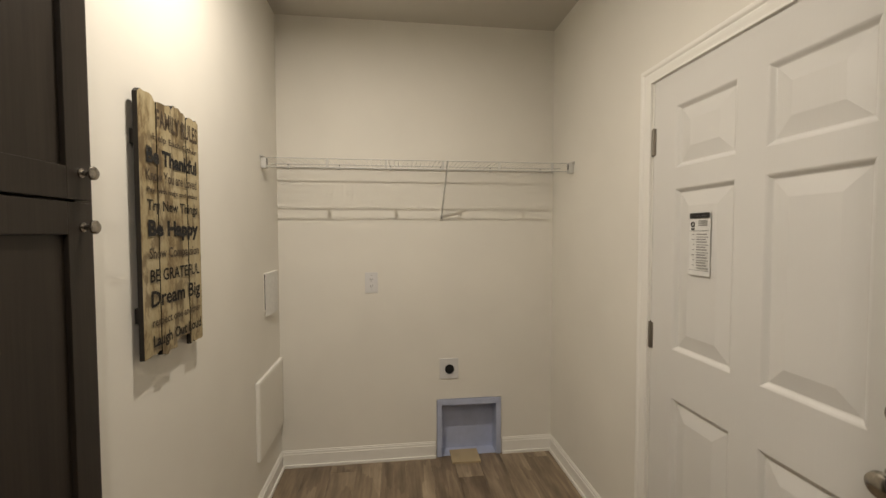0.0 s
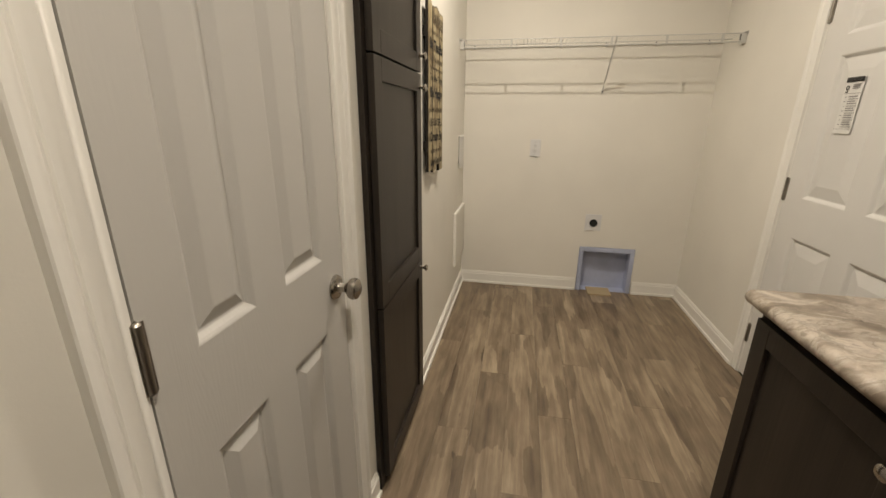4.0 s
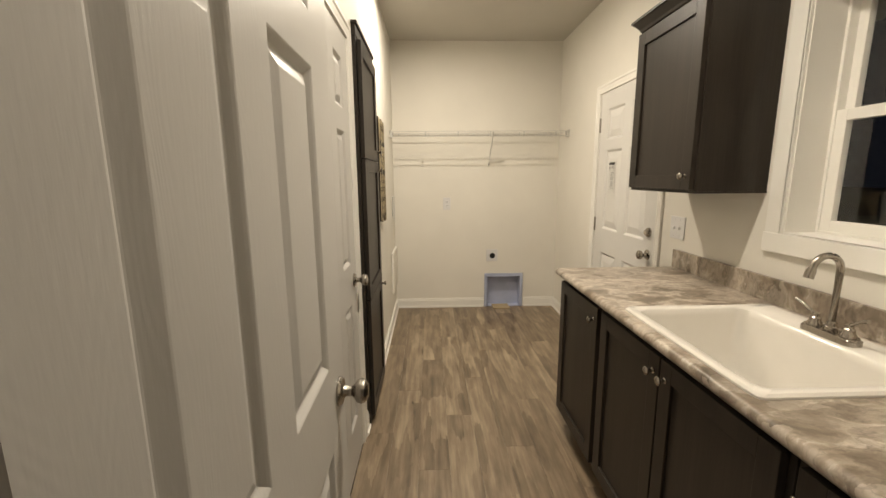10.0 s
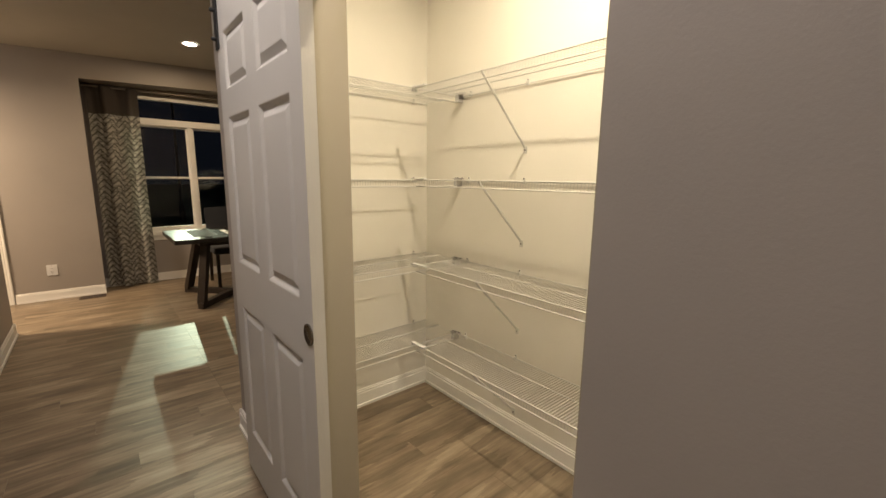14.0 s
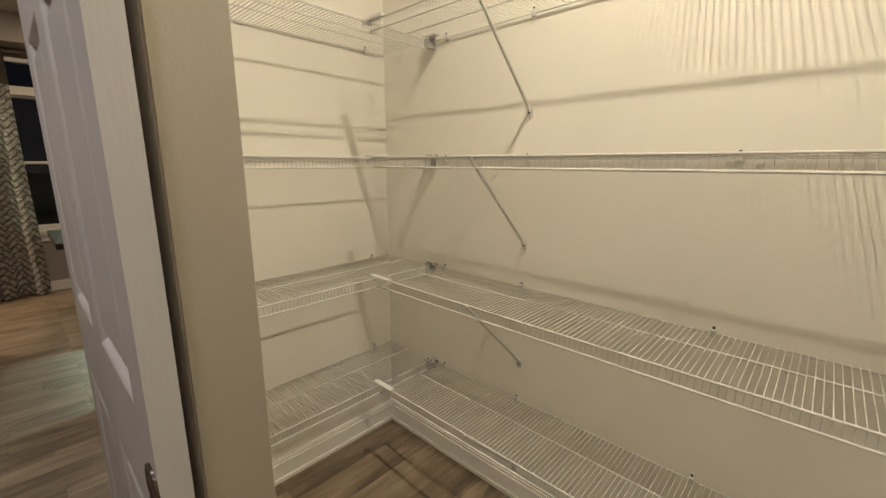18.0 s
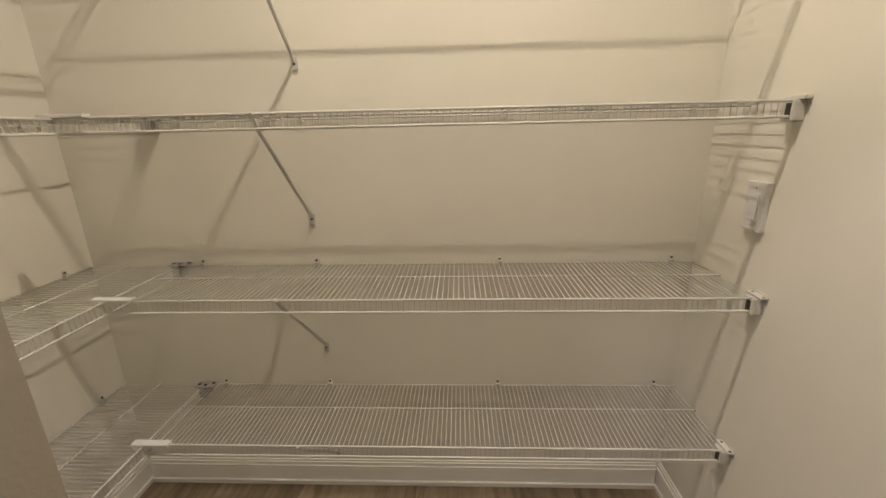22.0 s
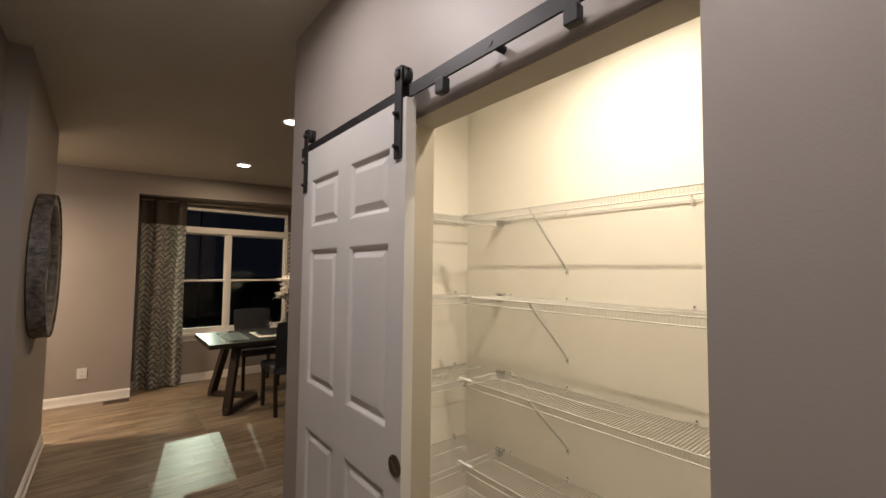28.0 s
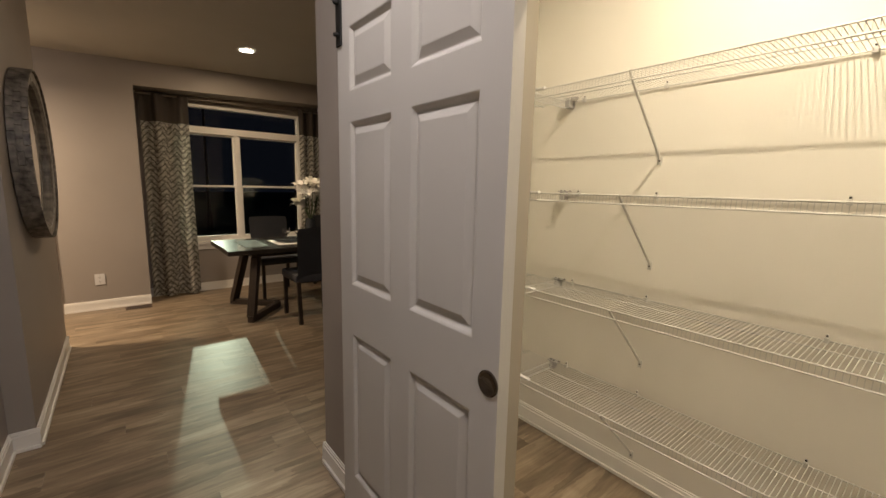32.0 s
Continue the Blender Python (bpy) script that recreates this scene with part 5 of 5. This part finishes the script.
for x in (-2.60, -2.10, -1.42, -0.80):
    part("spacer", lathe(bmesh.new(), [(0.010, 0.0), (0.010, 0.043), (0.0, 0.043)], facing(x, HY, 2.043, (0, -1, 0)), 12), BLACK, track, "", True)
    part("bolt", lathe(bmesh.new(), [(0.0085, 0.0), (0.0080, 0.0014), (0.0, 0.0020)], facing(x, -1.470, 2.043, (0, -1, 0)), 12), BLACK, track, "", True)
for x in (-1.190, -0.73):
    stop = part("stop", boxes(((x - 0.018, -1.4765, 2.010), (x + 0.018, -1.4705, 2.067)), ((x - 0.018, -1.4765, 2.0645), (x + 0.018, -1.455, 2.070)), ((x - 0.016, -1.482, 1.980), (x + 0.016, -1.458, 2.016)), bevel=0.002), BLACK, track, "black clamp stop")
    part("bolt", lathe(bmesh.new(), [(0.009, 0.0), (0.009, 0.003), (0.0, 0.0045)], facing(x, -1.4765, 2.045, (0, -1, 0)), 12), BLACK, stop, "", True)
part("guide", boxes(((-1.622, -1.484, 1.978), (-1.586, -1.456, 2.022)), bevel=0.006), BLACK, track, "black anti-jump block")

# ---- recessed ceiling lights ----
# The last fixture is unseen, added for the extra hall lamp.
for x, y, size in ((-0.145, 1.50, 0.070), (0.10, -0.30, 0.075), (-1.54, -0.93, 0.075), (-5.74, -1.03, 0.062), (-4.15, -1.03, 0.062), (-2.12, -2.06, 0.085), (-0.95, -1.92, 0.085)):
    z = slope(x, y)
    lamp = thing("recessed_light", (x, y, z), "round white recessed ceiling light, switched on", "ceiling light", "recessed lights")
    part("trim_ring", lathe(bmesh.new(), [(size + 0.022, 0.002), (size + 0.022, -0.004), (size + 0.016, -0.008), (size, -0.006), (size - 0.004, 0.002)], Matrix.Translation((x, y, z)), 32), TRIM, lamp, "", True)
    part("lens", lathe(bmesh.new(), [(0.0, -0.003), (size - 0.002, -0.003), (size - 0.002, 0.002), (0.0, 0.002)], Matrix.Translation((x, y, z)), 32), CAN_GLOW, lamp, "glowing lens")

# Unseen fixture of assumed form, added for the warm light from the entry.
dome = thing("flush_ceiling_light", (-5.95, -3.70, slope(-5.95, -3.70)), "assumed round ceiling light, out of view, with a glowing glass bowl", "ceiling light")
zc = slope(-5.95, -3.70)
part("canopy", lathe(bmesh.new(), [(0.0, 0.0), (0.165, 0.0), (0.170, -0.012), (0.155, -0.030), (0.0, -0.030)], Matrix.Translation((-5.95, -3.70, zc)), 32), NICKEL, dome, "", True)
part("glass_bowl", lathe(bmesh.new(), [(0.150, -0.030), (0.152, -0.050), (0.130, -0.085), (0.080, -0.112), (0.0, -0.122)], Matrix.Translation((-5.95, -3.70, zc)), 32), CAN_GLOW, dome, "glowing white glass bowl", True)
# Unseen post, added to go with the outdoor spot; kept above the window's view.
added_lamp_post = thing("added_lamp_post", (-18.0, 0.45, -0.35), "added lamp post out of view, for the light through the window", "street lamp")
part("pole", lathe(bmesh.new(), [(0.10, -0.35), (0.10, 0.20), (0.055, 0.30), (0.040, 4.55), (0.0, 4.55)], Matrix.Translation((-18.35, 0.45, 0)), 16), BLACK, added_lamp_post, "", True)
part("arm", tube(bmesh.new(), [(-18.35, 0.45, 4.50), (-18.2, 0.45, 4.60), (-18.0, 0.45, 4.60)], 0.03, 10), BLACK, added_lamp_post, "", True)
part("head", boxes(((-18.28, 0.33, 4.52), (-17.80, 0.57, 4.60)), bevel=0.02), BLACK, added_lamp_post)

# ---- hall: mirror, thermostat, wall panel ----
MR, MD, MC = 0.492, 0.078, (-4.62, 1.490)
mirror = thing("round_mirror", (MC[0], MY, MC[1]), "deep round mirror in a weathered dark silver scaled frame", "mirror")
C = facing(MC[0], MY, MC[1], (0, 1, 0))
part("drum", lathe(bmesh.new(), [(0.0, 0.001), (MR - 0.030, 0.001), (MR - 0.012, 0.012), (MR - 0.010, MD - 0.020), (MR - 0.016, MD - 0.008), (MR - 0.070, MD - 0.004), (MR - 0.085, MD - 0.014), (MR - 0.088, 0.03)], C, 64), SILVER, mirror, "", True)
part("glass", lathe(bmesh.new(), [(0.0, MD - 0.030), (MR - 0.080, MD - 0.030), (MR - 0.080, MD - 0.034)], C, 64), MIRROR, mirror, "silvered mirror glass")
SCALE = random.Random(9)
for k in range(46):
    m = C @ Matrix.Rotation(2 * math.pi * k / 46, 4, "Z")
    for row in range(3):
        bm = boxes(((-0.005, -0.0317, -0.0139), (0.003 + 0.0012 * SCALE.random(), 0.0317, 0.0139)), bevel=0.0008)
        bm.transform(m @ Matrix.Rotation(math.pi / 46 * (row % 2), 4, "Z") @ Matrix.Translation((MR - 0.008, 0, 0.020 + 0.028 * row)))
        part("scale", bm, SILVER, mirror)
    bm = boxes(((-0.026, -0.0290, -0.004), (0.024, 0.0290, 0.003 + 0.0015 * SCALE.random())), bevel=0.001)
    bm.transform(m @ Matrix.Translation((MR - 0.042, 0, MD - 0.003)))
    part("rim_tile", bm, RIM, mirror)

thermostat = thing("thermostat", (-3.13, SY, 1.435), "white wall thermostat with a small grey display", "thermostat")
part("body", boxes(((-3.27, SY, 1.360), (-3.09, SY + 0.014, 1.512)), ((-3.265, SY + 0.014, 1.365), (-3.095, SY + 0.046, 1.507)), bevel=0.004), PLASTIC, thermostat)
part("display", boxes(((-3.250, SY + 0.0455, 1.445), (-3.180, SY + 0.047, 1.490))), GREYINK, thermostat, "grey display")
part("button", boxes(((-3.235, SY + 0.0455, 1.41), (-3.195, SY + 0.048, 1.424))), CLIP, thermostat)


def cube_art():
    """A tall framed panel of rhombic inlays that read as stacked cubes."""
    x0, x1, z0, z1 = -2.50, -1.60, 0.95, 2.18
    art = thing("wall_panel", ((x0 + x1) / 2, SY, z0), "tall wood wall panel inlaid with grey and brown rhombs", "wall art")
    part("backing", boxes(((x0, SY, z0), (x1, SY + 0.022, z1))), ART_DARK, art)
    bars = (((x0 - 0.008, z0 - 0.008), (x0 + 0.010, z1 + 0.008)), ((x1 - 0.010, z0 - 0.008), (x1 + 0.008, z1 + 0.008)), ((x0 + 0.010, z0 - 0.008), (x1 - 0.010, z0 + 0.010)), ((x0 + 0.010, z1 - 0.010), (x1 - 0.010, z1 + 0.008)))
    for a, b in bars:
        part("frame_bar", boxes(((a[0], SY, a[1]), (b[0], SY + 0.034, b[1]))), ART_DARK, art)
    w, h = 0.0875, 0.152
    base = Matrix(((1, 0, 0, 0), (0, 0, 1, SY + 0.022), (0, 1, 0, 0), (0, 0, 0, 1)))
    for j in range(-1, 9):
        for i in range(-1, 7):
            cx = x0 + 0.0875 + i * 2 * w + (w if j % 2 else 0)
            cz = z0 + 0.05 + j * h
            for mat, pts, t in ((ART_LIGHT, [(0, 0), (-w, h / 3), (-w, h), (0, h * 2 / 3)], 0.006), (ART_DARK, [(0, 0), (w, h / 3), (w, h), (0, h * 2 / 3)], 0.008), (ART_MID, [(0, h * 2 / 3), (-w, h), (0, h * 4 / 3), (w, h)], 0.007)):
                poly = [(min(max(cx + p, x0 + 0.011), x1 - 0.011), min(max(cz + q, z0 + 0.011), z1 - 0.011)) for p, q in pts]
                area = sum(poly[k][0] * poly[(k + 1) % 4][1] - poly[(k + 1) % 4][0] * poly[k][1] for k in range(4))
                clean = [p for k, p in enumerate(poly) if abs(p[0] - poly[k - 1][0]) + abs(p[1] - poly[k - 1][1]) > 1e-4]
                if abs(area) > 0.002 and len(clean) > 2:
                    part("rhomb", extrude(bmesh.new(), clean, base, t), mat, art)


cube_art()

# ---- far end: front door, register, curtains ----
casing("trim_front_casing", "y", FX, 1, -3.575, -2.725, 1.925, 0.062)
front_door = thing("door_front", (FX, -3.15, 0), "closed white panelled front door with dark hinges", "door")
six_panel_door({"parent": front_door, "place": placed(pose(FX - 0.012, -3.57, 0.012, 0, 0, 90))}, 0.84, 1.905, 0.04, 0.125, 0.10, -0.09)
for z in (0.25, 0.98, 1.68):
    hinge(front_door, FX + 0.004, -2.732, z, (0, 1, 0), 0.10)
register = thing("floor_register", (-6.54, -2.05, 0.0), "brown slotted floor register by the wall", "floor vent")
part("rim", boxes(((-6.615, -2.165, -0.002), (-6.595, -1.935, 0.005)), ((-6.505, -2.165, -0.002), (-6.485, -1.935, 0.005)), ((-6.595, -2.165, -0.002), (-6.505, -2.150, 0.005)), ((-6.595, -1.950, -0.002), (-6.505, -1.935, 0.005)), bevel=0.001), VENT, register)
# Dark sheet above the floor paints the shade inside the duct.
part("duct", boxes(((-6.594, -2.149, 0.0004), (-6.506, -1.951, 0.0012))), DARK, register, "dark sheet painting the shade in the duct")
for k in range(9):
    part("slat", boxes(((-6.595, -2.141 + 0.0216 * k, -0.002), (-6.505, -2.131 + 0.0216 * k, 0.004))), VENT, register)


def curtain(x, y0, y1, z0, z1, waves, seed, depth=0.034, start=0.0):
    """A pleated drape hanging from its rod, with rings of cloth that stand in folds."""
    root = thing("curtain", (x, (y0 + y1) / 2, z0), "grey chevron patterned curtain with a plain brown top band", "curtain", "dining curtains")
    bm = bmesh.new()
    uv = bm.loops.layers.uv.new("flat")
    rnd = random.Random(seed)
    ph = [rnd.uniform(-0.5, 0.5) for _ in range(waves + 2)]
    nu, nv = max(waves, 4) * 14, 22
    rows, length = [], []
    for j in range(nv + 1):
        t = j / nv
        row, run, last = [], 0.0, None
        for i in range(nu + 1):
            s = i / nu
            k = s * waves
            amp = depth * (0.80 + 0.20 * t) * (1 + 0.10 * ph[0] * math.sin(3 * t))
            yy = y0 + (y1 - y0) * s + 0.008 * math.sin(4 * math.pi * (k - start)) + 0.006 * math.sin(5 * t + 3 * s)
            p = Vector((x + amp * math.cos(2 * math.pi * (k - start)) + 0.22 * amp * math.cos(6 * math.pi * k + 2 * ph[1]) + 0.006 * math.sin(4 * t + 7 * s), yy, z1 - (z1 - z0) * t))
            run += (p - last).length if last else 0.0
            last = p
            row.append((bm.verts.new(p), run))
        rows.append(row)
    for a, b in zip(rows, rows[1:]):
        for i in range(nu):
            q = (a[i], a[i + 1], b[i + 1], b[i])
            f = bm.faces.new([v for v, _ in q])
            for loop, (_, run) in zip(f.loops, q):
                loop[uv].uv = (run, 0)
    bmesh.ops.solidify(bm, geom=bm.faces, thickness=0.0018)
    part("drape", bm, CURTAIN, root, "", True)
    return root


curtain(-6.875, -1.885, -1.415, 0.015, 2.325, 2, 3, 0.050, 0.70)
curtain(-6.875, -0.145, 0.130, 0.015, 2.355, 2, 5, 0.040, 0.25)
rod = thing("curtain_rod", (-6.875, -0.9, 2.30), "dark metal curtain rod in the window recess", "curtain rod")
part("pole", tube(bmesh.new(), [(-6.875, NX0 + 0.01, 2.312), (-6.875, NX1 - 0.01, 2.335)], 0.011, 12), BRONZE, rod, "", True)
for y in (NX0 + 0.012, NX1 - 0.012):
    part("socket", lathe(bmesh.new(), [(0.0, 0.0), (0.024, 0.0), (0.024, 0.008), (0.0, 0.008)], facing(-6.875, NX0 if y < -1 else NX1, 2.312 if y < -1 else 2.335, (0, 1 if y < -1 else -1, 0)), 16), BRONZE, rod, "", True)

# ---- dining set ----
table = thing("dining_table", (-5.68, -0.42, 0), "dark wood dining table with splayed trestle legs", "table")
part("tabletop", boxes(((-6.13, -1.39, 0.690), (-5.23, 0.55, 0.735)), bevel=0.004), TABLE, table)
part("apron", boxes(((-5.98, -1.16, 0.640), (-5.38, 0.32, 0.690))), LEG, table)


def leg_bar(a, b, w, d):
    """A square bar from a to b."""
    bm = bmesh.new()
    va, vb = Vector(a), Vector(b)
    q = (vb - va).to_track_quat("Z", "Y")
    box(bm, (-w / 2, -d / 2, 0), (w / 2, d / 2, (vb - va).length), 0.003)
    bm.transform(Matrix.Translation(va) @ q.to_matrix().to_4x4())
    return bm


for s, yc in ((-1, -1.19), (1, 0.35)):
    for x0, x1 in ((-5.36, -5.47), (-6.14, -5.88)):
        part("leg", leg_bar((x0, yc, 0.045), (x1, yc - s * 0.10, 0.692), 0.075, 0.06), LEG, table)
        part("foot_bar", leg_bar((x0 + (0.03 if x0 > -5.7 else -0.03), yc + s * 0.02, 0.032), (-5.75, yc - s * 0.37, 0.032), 0.06, 0.062), LEG, table)


def dining_chair(x, y, turn, label):
    """An upholstered chair: local x to its side, y towards its back."""
    root = thing("dining_chair", (x, y, 0, 0, 0, turn), label, "chair", "dining chairs")
    place = placed(pose(x, y, 0, 0, 0, turn))
    bm = boxes(((-0.235, -0.23, 0.405), (0.235, 0.21, 0.485)), bevel=0.022)
    part("seat", place(bm), FABRIC, root, "", True)
    bm = bmesh.new()
    n, m = 10, 9
    g = []
    for j in range(m + 1):
        t = j / m
        row = []
        for i in range(n + 1):
            s = i / n * 2 - 1
            w = 0.232 - 0.02 * (1 - t) - 0.012 * max(0, t - 0.9) * 10
            row.append(bm.verts.new((s * w, 0.205 + 0.085 * t - 0.030 * (1 - s * s) * 0.4, 0.40 + 0.55 * t - 0.010 * s * s * t)))
        g.append(row)
    for j in range(m):
        for i in range(n):
            bm.faces.new((g[j][i], g[j][i + 1], g[j + 1][i + 1], g[j + 1][i]))
    bmesh.ops.solidify(bm, geom=bm.faces, thickness=0.055)
    part("backrest", place(bm), FABRIC, root, "", True)
    for lx, ly, tx, ty in ((-0.205, -0.20, 0, 0), (0.205, -0.20, 0, 0), (-0.205, 0.20, 0, 0.05), (0.205, 0.20, 0, 0.05)):
        part("leg", place(leg_bar((lx + tx, ly + ty, 0), (lx, ly, 0.415), 0.036, 0.036)), LEG, root)
    return root


dining_chair(-6.33, -0.66, 90, "charcoal upholstered dining chair between table and window")
dining_chair(-5.25, -0.62, -90, "charcoal upholstered dining chair with its back to the pantry")
dining_chair(-6.33, 0.12, 90, "charcoal upholstered dining chair between table and window")
dining_chair(-5.25, 0.16, -90, "charcoal upholstered dining chair with its back to the pantry")

# vase of lilies, place settings
vase = thing("flower_vase", (-5.66, -0.46, 0.735), "dark glass vase of white lilies on the table", "vase")
part("vase", lathe(bmesh.new(), [(0.0, 0.735), (0.050, 0.735), (0.056, 0.745), (0.062, 0.86), (0.058, 0.95), (0.052, 0.985), (0.047, 0.985), (0.052, 0.95), (0.0, 0.94)], Matrix.Translation((-5.66, -0.46, 0)), 28), VASE, vase, "", True)
FLO = random.Random(11)
for k in range(11):
    a = 2 * math.pi * k / 11 + FLO.uniform(-0.25, 0.25)
    r = FLO.uniform(0.03, 0.15)
    top = Vector((-5.66 + r * math.cos(a), -0.46 + r * math.sin(a), FLO.uniform(1.10, 1.33)))
    stem = part("stem", tube(bmesh.new(), [(-5.66, -0.46, 0.95), (-5.66 + r * 0.4 * math.cos(a), -0.46 + r * 0.4 * math.sin(a), 1.03), tuple(top)], 0.0035, 6), STEM, vase, "", True)
    bm = bmesh.new()
    axis = (top - Vector((-5.66, -0.46, 1.0))).normalized()
    q = axis.to_track_quat("Z", "Y").to_matrix().to_4x4()
    for p in range(6):
        m = Matrix.Translation(top) @ q @ Matrix.Rotation(p * math.pi / 3 + 0.3 * k, 4, "Z")
        line = [(0.004, 0.0, 0.006), (0.016, 0.030, 0.014), (0.042, 0.058, 0.017), (0.070, 0.066, 0.011), (0.088, 0.058, 0.0)]
        prev = None
        for out, up, w in line:
            cur = [bm.verts.new(m @ Vector((1.5 * out, 1.6 * s * w, 1.4 * up + (0.004 if s else 0.0)))) for s in (-1, 0, 1)]
            if prev:
                for i in range(2):
                    bm.faces.new((prev[i], prev[i + 1], cur[i + 1], cur[i]))
            prev = cur
    part("blossom", bm, PETAL, stem, "white lily blossom", True)
solid("placemat", boxes(((-5.86, -0.88, 0.7352), (-5.44, -0.60, 0.7375)), bevel=0.0008), PAPER, "pale cloth placemat under a dinner plate", "placemat")
solid("plate", lathe(bmesh.new(), [(0.0, 0.738), (0.085, 0.738), (0.137, 0.753), (0.139, 0.756), (0.085, 0.744), (0.0, 0.743)], Matrix.Translation((-5.66, -0.72, 0)), 32), VASE, "dark round dinner plate on a pale placemat", "plate", "", True)
for x, y in ((-5.89, -0.665), (-5.84, -0.535)):
    solid("wine_glass", lathe(bmesh.new(), [(0.0, 0.7355), (0.034, 0.7365), (0.030, 0.739), (0.005, 0.744), (0.005, 0.775), (0.026, 0.788), (0.044, 0.815), (0.046, 0.835), (0.040, 0.868), (0.0384, 0.868), (0.0444, 0.835), (0.0424, 0.816), (0.025, 0.791), (0.0, 0.785)], Matrix.Translation((x, y, 0)), 24), GLASS, "clear stemmed glass on the table", "glass", "glasses on the table", True)
solid("table_runner", boxes(((-5.98, -1.20, 0.7352), (-5.40, -0.98, 0.7382)), bevel=0.001), INK, "dark strip lying across the table", "placemat")

# ---- planks, laid along y ----
bm = boxes(((0, 0, -0.0055), (1, 1, 0.0)))
plank_mesh = mesh_of("plank", bm, PLANK)
PW = 0.152
for room, rects in FLOORS.items():
    for x0, x1, y0, y1 in rects:
        k = math.floor(x0 / PW)
        while k * PW < x1:
            a, b = max(k * PW, x0), min((k + 1) * PW, x1)
            start = ((k * 0.377) % 1.0) * 1.22 - 9.76
            while start < y1:
                c, d = max(start, y0), min(start + 1.22, y1)
                if d - c > 0.004 and b - a > 0.004:
                    ob = new("plank", plank_mesh)
                    ob.matrix_basis = Matrix.Translation((a + 0.0004, c + 0.0004, 0)) @ Matrix.Diagonal((b - a - 0.0008, d - c - 0.0008, 1, 1))
                    ob.parent = floor_of[room]
                start += 1.22
            k += 1
